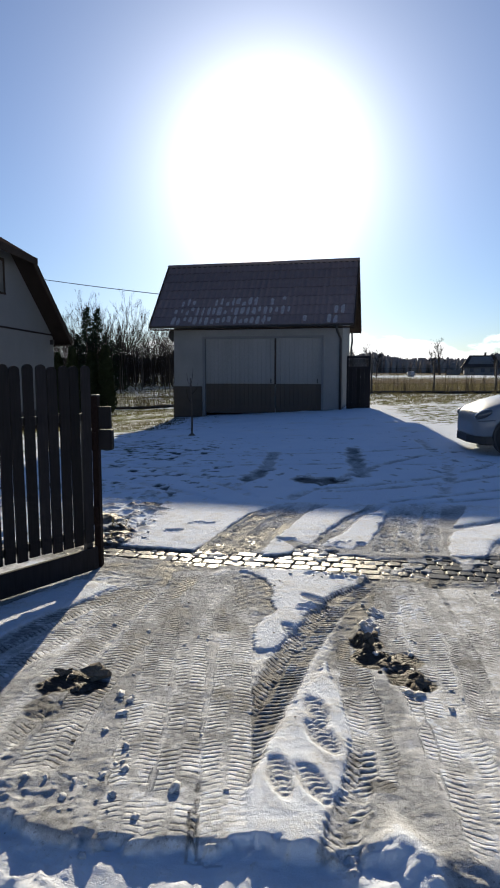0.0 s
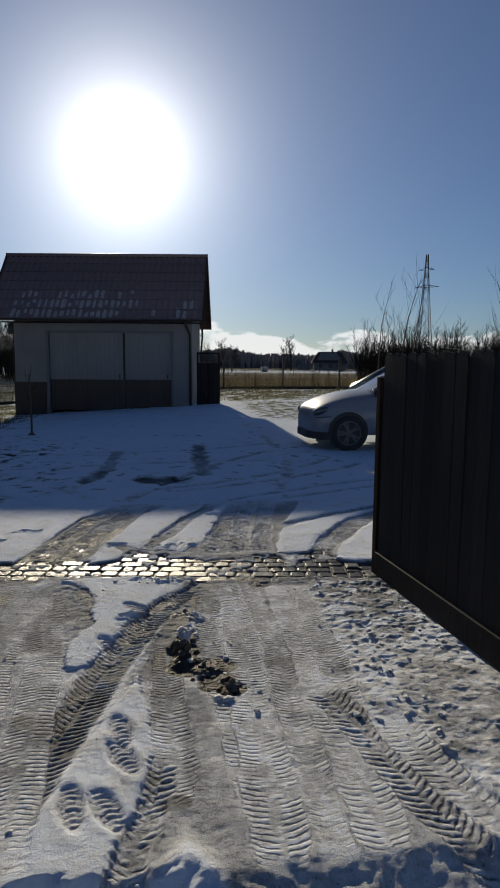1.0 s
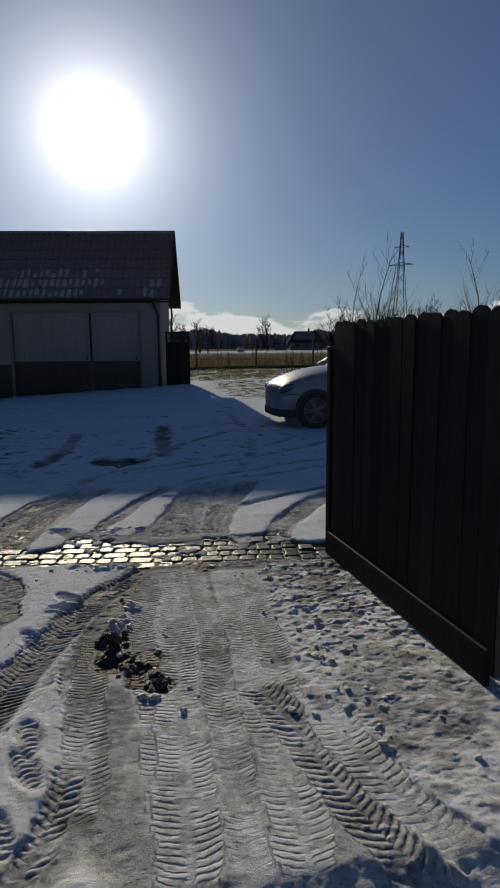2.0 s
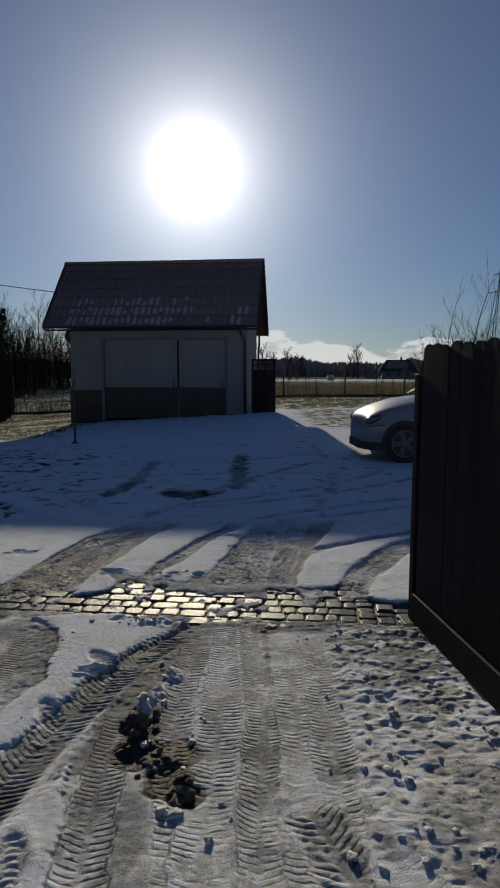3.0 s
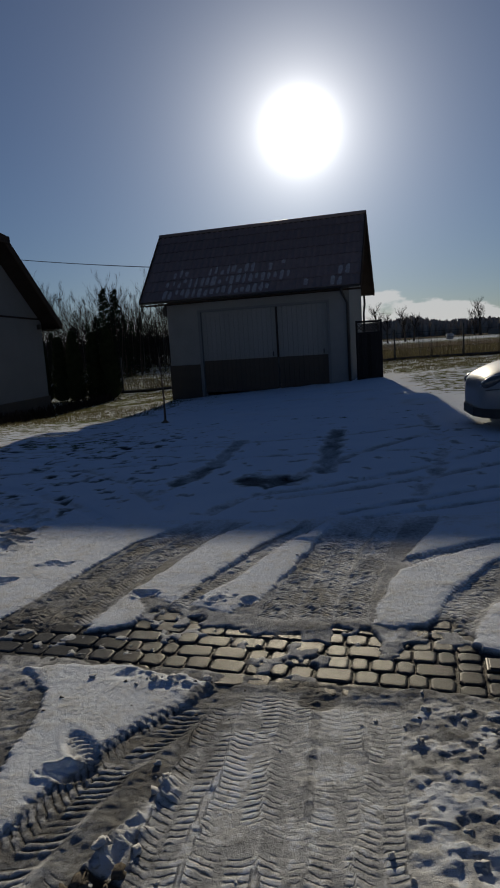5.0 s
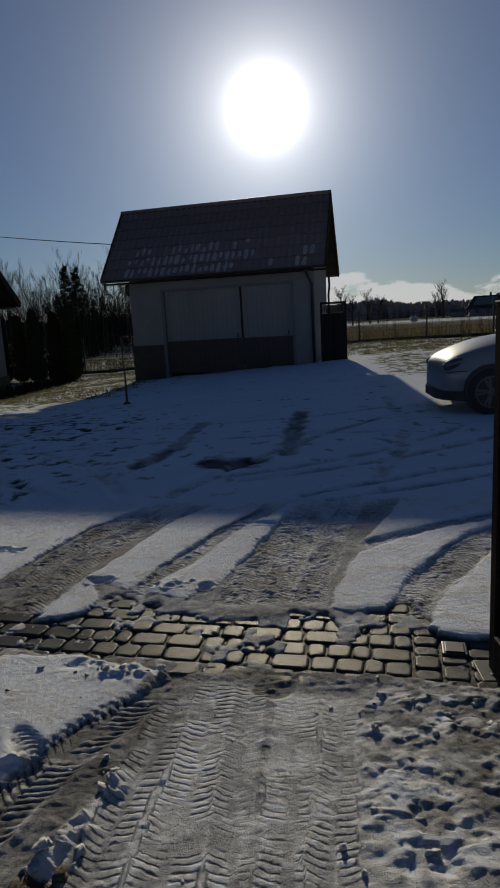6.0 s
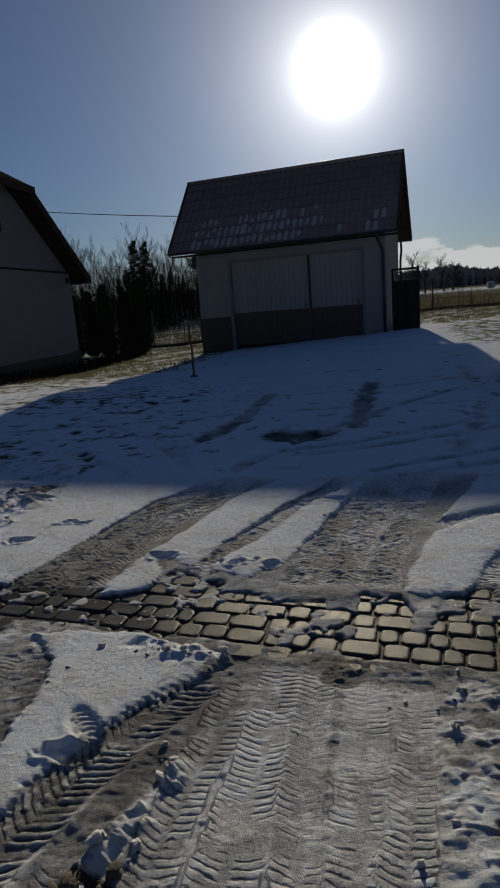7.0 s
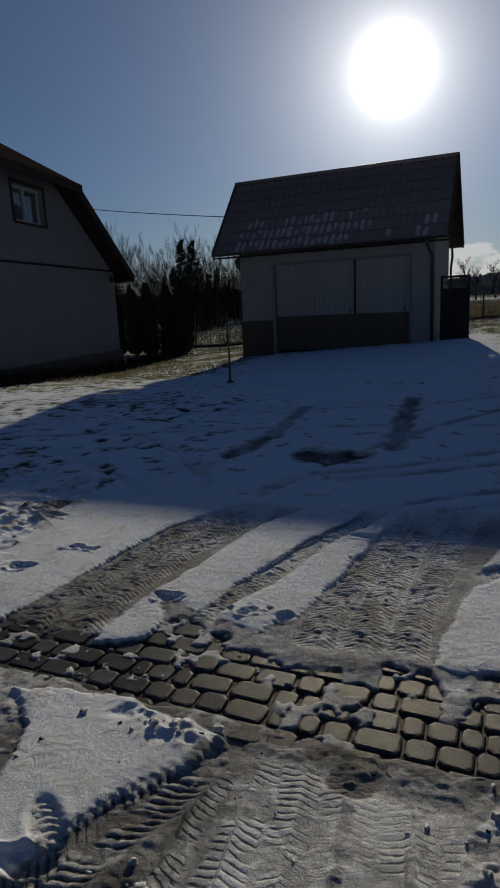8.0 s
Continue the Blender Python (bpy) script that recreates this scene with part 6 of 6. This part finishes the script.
def build_far_house(az, d, turn, size, label):
    x, y = d * math.sin(az), d * math.cos(az)
    t = thing("far_house", pose(x, y, height(x, y) - 0.2, 0, 0, turn) @ Matrix.Scale(size, 4), label, "house")
    part("wall", boxed(-4.2, 4.2, -3.5, 3.5, 0, 2.4), "house_wall", t)
    for s in (-1, 1):
        bm = bmesh.new()
        vs = [bm.verts.new(p) for p in ((-5, s * 4.2, 2.1), (5, s * 4.2, 2.1), (3.0, 0, 5.2), (-3.0, 0, 5.2))]
        bm.faces.new(vs if s < 0 else vs[::-1])
        bmesh.ops.solidify(bm, geom=bm.faces[:], thickness=0.2)
        part("roof", bm, "far_roof", t)
        bm = bmesh.new()
        vs = [bm.verts.new(p) for p in ((s * 5, -4.2, 2.1), (s * 5, 4.2, 2.1), (s * 3.0, 0, 5.2))]
        bm.faces.new(vs if s > 0 else vs[::-1])
        part("roof_end", bm, "far_roof", t)
    for xx in (-2.4, 0.2, 2.4):
        part("window", boxed(xx - 0.45, xx + 0.45, -3.53, -3.503, 0.9, 1.9), "window_glass", t)
    part("chimney", boxed(0.6, 1.1, -0.3, 0.3, 4.8, 5.9), "plinth", t)
    bm = bmesh.new()
    vs = [bm.verts.new(p) for p in ((-3.4, -3.4, 2.91), (3.2, -3.4, 2.91), (2.2, -0.8, 4.83), (-2.4, -0.8, 4.83))]
    bm.faces.new(vs)
    bmesh.ops.solidify(bm, geom=bm.faces[:], thickness=-0.12)
    part("roof_snow", bm, "thin_snow", t, "thin snow on the roof slope")
    part("annex", boxed(-8.5, -5.2, -2, 2, 0, 1.5), "house_wall", t)


build_far_house(radians(16.9), 175, -14, 1.02, "distant dark-roofed house across the field")
build_far_house(radians(22.3), 165, -30, 1.0, "distant low dark house among bare trees")


def build_pylon():
    az, d = radians(25.1), 330
    x, y = d * math.sin(az), d * math.cos(az)
    t = thing("electricity_pylon", pose(x, y, height(x, y), 0, 0, -40), "steel lattice electricity pylon far behind the fields", "pylon")
    H, zs = 56, [0, 9, 17, 24, 30, 36, 42, 48, 56]
    def half(z):
        return 4.0 * (1 - z / H) ** 1.2 * 0.9 + 0.45
    for sx, sy in ((-1, -1), (1, -1), (1, 1), (-1, 1)):
        bm = bmesh.new()
        tube(bm, [(sx * half(z), sy * half(z), z) for z in zs], [0.15] * len(zs), 4)
        part("leg", bm, "dark_metal", t)
    bm = bmesh.new()
    for a, b in zip(zs, zs[1:]):
        for i in range(4):
            c = ((-1, -1), (1, -1), (1, 1), (-1, 1))
            p, q = c[i], c[(i + 1) % 4]
            tube(bm, [(p[0] * half(a), p[1] * half(a), a), (q[0] * half(b), q[1] * half(b), b)], [0.075, 0.075], 3)
            tube(bm, [(q[0] * half(a), q[1] * half(a), a), (p[0] * half(b), p[1] * half(b), b)], [0.075, 0.075], 3)
    part("bracing", bm, "dark_metal", t)
    for z, w in ((40, 6.2), (48.5, 3.8)):
        bm = bmesh.new()
        tube(bm, [(-w, 0, z), (0, 0, z + 1.2), (w, 0, z)], [0.12, 0.2, 0.12], 4)
        tube(bm, [(-w, 0, z), (w, 0, z)], [0.14, 0.14], 4)
        part("cross_arm", bm, "dark_metal", t)


build_pylon()


def build_bale():
    x, y = 1.2 + 140 * math.sin(radians(10.6)), 140 * math.cos(radians(10.6))
    bm = bmesh.new()
    bmesh.ops.create_cone(bm, cap_ends=True, segments=20, radius1=0.75, radius2=0.75, depth=1.6, matrix=Matrix.Translation((0, 0, 0.72)) @ Matrix.Rotation(math.pi / 2, 4, "Y"))
    bmesh.ops.bevel(bm, geom=[e for e in bm.edges if e.calc_length() < 1.0], offset=0.12, segments=3, affect="EDGES")
    ob = part("wrapped_bale", bm, "thin_snow", smooth=True)
    ob.matrix_world = pose(x, y, height(x, y), 0, 0, 20) @ Matrix.Scale(0.85, 4)
    tagged(ob, "pale grey film-wrapped hay bale standing in the field", "hay bale")


build_bale()


def grass_tufts():
    """Thin yellowed grass standing through the snow on the lawn and the field."""
    rnd = random.Random(61)
    spots = []
    for x0, x1, y0, y1, n, h0, h1 in ((-9.5, -2.6, 15.5, 29, 5200, 0.03, 0.10), (2.6, 12, 21.5, 31.5, 4200, 0.04, 0.14), (-14, 26, 31.5, 44, 7000, 0.08, 0.28), (-20, 40, 44, 75, 5000, 0.12, 0.35), (-3.2, -0.9, 5.3, 8.0, 260, 0.015, 0.04)):
        for _ in range(n):
            spots.append((rnd.uniform(x0, x1), rnd.uniform(y0, y1), rnd.uniform(h0, h1)))
    X, Y = np.array([s[0] for s in spots]), np.array([s[1] for s in spots])
    Z, _, G = surface(X, Y)[:3]
    clump = fbm(X * 0.9, Y * 0.9, 3)
    verts, faces = [], []
    for (x, y, h), z, g, c in zip(spots, Z, G, clump):
        if c + 0.5 * g < 0.72:
            continue
        for _ in range(3):
            a = rnd.uniform(0, 6.283)
            w = 0.006 + 0.035 * h
            lx, ly = rnd.gauss(0, 0.35) * h, rnd.gauss(0, 0.35) * h
            ox, oy = rnd.gauss(0, 0.05), rnd.gauss(0, 0.05)
            b = len(verts)
            verts += [(x + ox - w * math.cos(a), y + oy - w * math.sin(a), z - 0.01), (x + ox + w * math.cos(a), y + oy + w * math.sin(a), z - 0.01), (x + ox + lx, y + oy + ly, z + h)]
            faces.append((b, b + 1, b + 2))
    tagged(raw("dry_grass", verts, faces, "dry_grass"), "short yellowed winter grass poking through thin snow", "grass", kind="stuff")


grass_tufts()


def build_bed():
    """Low dark planting bed along the house wall."""
    rnd = random.Random(6)
    verts, faces = [], []
    for i in range(3000):
        u, v = rnd.uniform(-4.5, 11.0), abs(rnd.gauss(0, 0.35)) + 0.12
        p = HOUSE @ Vector((u, v, 0))
        z = height(p.x, p.y)
        h = rnd.uniform(0.1, 0.42) * (1 - 0.3 * v)
        a = rnd.uniform(0, 6.28)
        s = Vector((math.cos(a), math.sin(a), 0)) * 0.02
        q = Vector((p.x + rnd.gauss(0, 0.1), p.y + rnd.gauss(0, 0.1), z + h))
        p.z = z
        b = len(verts)
        verts += [p - s, p + s, q + s * 0.4, q - s * 0.4]
        faces.append((b, b + 1, b + 2, b + 3))
    tagged(raw("planting_bed", verts, faces, "twig"), "dark withered perennials along the house wall", "plants", kind="stuff")


build_bed()


def clod(bm, rnd, p, r, flat=0.65):
    """A broken lump with an uneven surface."""
    g = bmesh.ops.create_icosphere(bm, subdivisions=2, radius=1, matrix=Matrix.Identity(4))
    off = Vector((rnd.uniform(0, 50), rnd.uniform(0, 50), rnd.uniform(0, 50)))
    sc = Vector((rnd.uniform(0.7, 1.3), rnd.uniform(0.7, 1.3), flat * rnd.uniform(0.7, 1.2)))
    for v in g["verts"]:
        k = 0.65 + 0.75 * noise.noise(v.co * 1.3 + off) + 0.35 * noise.noise(v.co * 3.4 + off)
        q = v.co * k * r
        v.co = Vector((p[0] + q.x * sc.x, p[1] + q.y * sc.y, p[2] + q.z * sc.z))


def scatter_clods(name, material, spots, label, category, seed):
    rnd = random.Random(seed)
    bm = bmesh.new()
    all_ = [(rnd.gauss(cx, sx), rnd.gauss(cy, sy), rnd.uniform(r0, r1) * (0.5 + 0.5 * rnd.random())) for cx, cy, sx, sy, n, r0, r1 in spots for _ in range(n)]
    zs = surface(np.array([a[0] for a in all_]), np.array([a[1] for a in all_]))[0]
    for (x, y, r), z in zip(all_, zs):
        clod(bm, rnd, (x, y, float(z) + r * 0.15), r)
    tagged(part(name, bm, material, smooth=True), label, category, kind="stuff")


scatter_clods("snow_clods", "clod_snow", [(1.85, 3.6, 0.14, 0.50, 46, 0.008, 0.026), (1.72, 2.9, 0.12, 0.30, 20, 0.008, 0.028), (0.88, 3.95, 0.02, 0.09, 8, 0.012, 0.032), (0.81, 3.62, 0.02, 0.08, 6, 0.015, 0.045), (1.04, 3.5, 0.04, 0.25, 8, 0.01, 0.026), (0.94, 3.14, 0.02, 0.02, 3, 0.025, 0.04),
                                           (-0.95, 5.9, 0.15, 0.5, 26, 0.012, 0.042), (-0.2, 2.45, 0.25, 0.1, 14, 0.01, 0.032), (-0.22, 3.0, 0.03, 0.05, 5, 0.02, 0.04), (-0.16, 2.6, 0.03, 0.10, 8, 0.012, 0.034), (1.2, 3.6, 0.3, 0.6, 14, 0.006, 0.014), (-0.3, 3.6, 0.3, 0.6, 22, 0.006, 0.016), (0.75, 4.62, 0.12, 0.04, 10, 0.01, 0.026), (1.40, 5.7, 0.12, 0.4, 18, 0.006, 0.016), (1.85, 4.4, 0.2, 0.08, 12, 0.01, 0.026)],
              "loose clods of trodden snow beside the tracks", "snow", 51)
scatter_clods("mud_clods", "mud_clod", [(0.86, 3.50, 0.04, 0.10, 12, 0.01, 0.030), (0.82, 3.62, 0.03, 0.04, 6, 0.015, 0.040), (0.98, 3.24, 0.03, 0.04, 6, 0.012, 0.040), (-0.50, 3.18, 0.06, 0.05, 7, 0.015, 0.045), (-0.1, 3.4, 0.5, 0.6, 14, 0.004, 0.012), (1.0, 4.45, 0.3, 0.12, 14, 0.004, 0.012)],
              "dark wet clods of churned mud in the drive", "mud", 52)


def mud_lump(x, y, sx, sy, sz, turn, seed):
    """A frozen plate of mud standing up out of the track."""
    rnd = random.Random(seed)
    bm = bmesh.new()
    clod(bm, rnd, (0, 0, 0), 1.0, 1.0)
    for v in bm.verts:
        v.co = Vector((v.co.x * sx, v.co.y * sy, v.co.z * sz))
    ob = part("mud_lump", bm, "mud_clod")
    z = float(surface(np.array([x]), np.array([y]))[0][0])
    ob.matrix_world = pose(x, y, z + sz * 0.35, 0, 0, turn)
    tagged(ob, "dark frozen lump of churned mud in the drive", "mud lump", "frozen mud lumps")


mud_lump(-0.42, 3.22, 0.09, 0.045, 0.055, 12, 3)
mud_lump(-0.57, 3.22, 0.06, 0.035, 0.028, -10, 4)
mud_lump(1.00, 3.23, 0.04, 0.03, 0.030, -30, 5)
mud_lump(0.82, 3.60, 0.055, 0.04, 0.045, 40, 6)


socket = thing("ground_socket", pose(2.060, 4.756, 0.0, 0, 0, -9), "dark square metal socket set in the paving", "ground socket")
part("frame", boxed(-0.048, 0.048, -0.05, 0.05, -0.03, 0.013, 0.006), "dark_metal", socket)
part("lid", boxed(-0.036, 0.036, -0.038, 0.038, 0.0135, 0.017, 0.003), "dark_metal", socket)

# ---------------------------------------------------------------- paving stones, last


def build_pavement():
    t = thing("pavement", pose(0, 4.845, 0, 0, 0, math.degrees(math.atan(-0.158))), "strip of wet grey paving stones across the gateway", "paving", kind="structure")
    rnd = random.Random(2)
    meshes = {}

    def stone(lx, ly):
        key = (round(lx, 2), round(ly, 2))
        if key not in meshes:
            me_list = []
            for v in range(2):
                bm = bmesh.new()
                hx, hy, c = lx / 2 - 0.004, ly / 2 - 0.004, min(0.016, 0.2 * lx, 0.2 * ly)
                out = [(-hx + c, -hy), (hx - c, -hy), (hx, -hy + c), (hx, hy - c), (hx - c, hy), (-hx + c, hy), (-hx, hy - c), (-hx, -hy + c)]
                jog = [(rnd.gauss(0, 0.0018), rnd.gauss(0, 0.0018)) for _ in out]
                rings = []
                for z, inset in ((-0.06, 0.0), (-0.007, 0.0), (-0.002, 0.003), (0.0, 0.009)):
                    rings.append([bm.verts.new((x - math.copysign(inset, x) + jx, y - math.copysign(inset, y) + jy, z)) for (x, y), (jx, jy) in zip(out, jog)])
                for a, b in zip(rings, rings[1:]):
                    for i in range(8):
                        bm.faces.new((a[i], a[(i + 1) % 8], b[(i + 1) % 8], b[i]))
                bm.faces.new(rings[-1])
                me = bpy.data.meshes.new("stone")
                bm.to_mesh(me)
                bm.free()
                me.materials.append(M["stone"])
                me_list.append(me)
            meshes[key] = me_list
        return rnd.choice(meshes[key])

    def put(x, y, lx, ly):
        ob = new("stone", stone(lx, ly))
        ob.parent = t
        ob.matrix_local = pose(x, y, rnd.gauss(0.006, 0.002), rnd.gauss(0, 0.5), rnd.gauss(0, 0.5), rnd.gauss(0, 0.7))

    # joints along each course, from near to far; the ends run on at chance lengths
    row = 0.102
    courses = ([0.66, 0.77, 0.926, 1.089, 1.19, 1.30, 1.46, 1.621, 1.735, 1.888],
               [0.109, 0.254, 0.335, 0.445, 0.582, 0.69, 0.792, 0.899, 1.052, 1.157, 1.238, 1.34, 1.502, 1.60, 1.709, 1.784, 1.888],
               [0.15, 0.304, 0.452, 0.534, 0.631, 0.715, 0.874, 1.034, 1.127, 1.212, 1.316, 1.472, 1.554, 1.656, 1.732, 1.888],
               [0.316, 0.422, 0.584, 0.67, 0.77, 0.923, 1.087, 1.192, 1.357, 1.452, 1.603, 1.719, 1.816, 1.888],
               [0.40, 0.50, 0.67, 0.739, 0.865, 1.02, 1.12, 1.27, 1.428, 1.527, 1.615, 1.71, 1.80, 1.888],
               [0.463, 0.605, 0.719, 0.813, 0.96, 1.06, 1.21, 1.29, 1.45, 1.60, 1.70, 1.79, 1.888],
               [0.52, 0.67, 0.77, 0.87, 1.02, 1.12, 1.27, 1.37, 1.52, 1.60, 1.76, 1.888])
    for r, joints in enumerate(courses):
        ends = list(joints)
        while ends[0] > -1.3:
            ends.insert(0, ends[0] - rnd.choice((0.077, 0.103, 0.103, 0.154, 0.154)))
        for a, b in zip(ends, ends[1:]):
            put((a + b) / 2, 0.015 + row * (r - 0.5), b - a, row)
    for c in range(4):
        w = -0.08
        while w < 0.62:
            l = rnd.choice((0.052, 0.077, 0.077, 0.10))
            if c == 1 and w > 0.08 and w < 0.185:
                l = 0.185 - w if w < 0.18 else l
            elif c == 1 and 0.18 < w < 0.29:
                w = 0.29
            put(1.890 + 0.0515 + 0.103 * c, w + l / 2, 0.101, l)
            w += l


build_pavement()
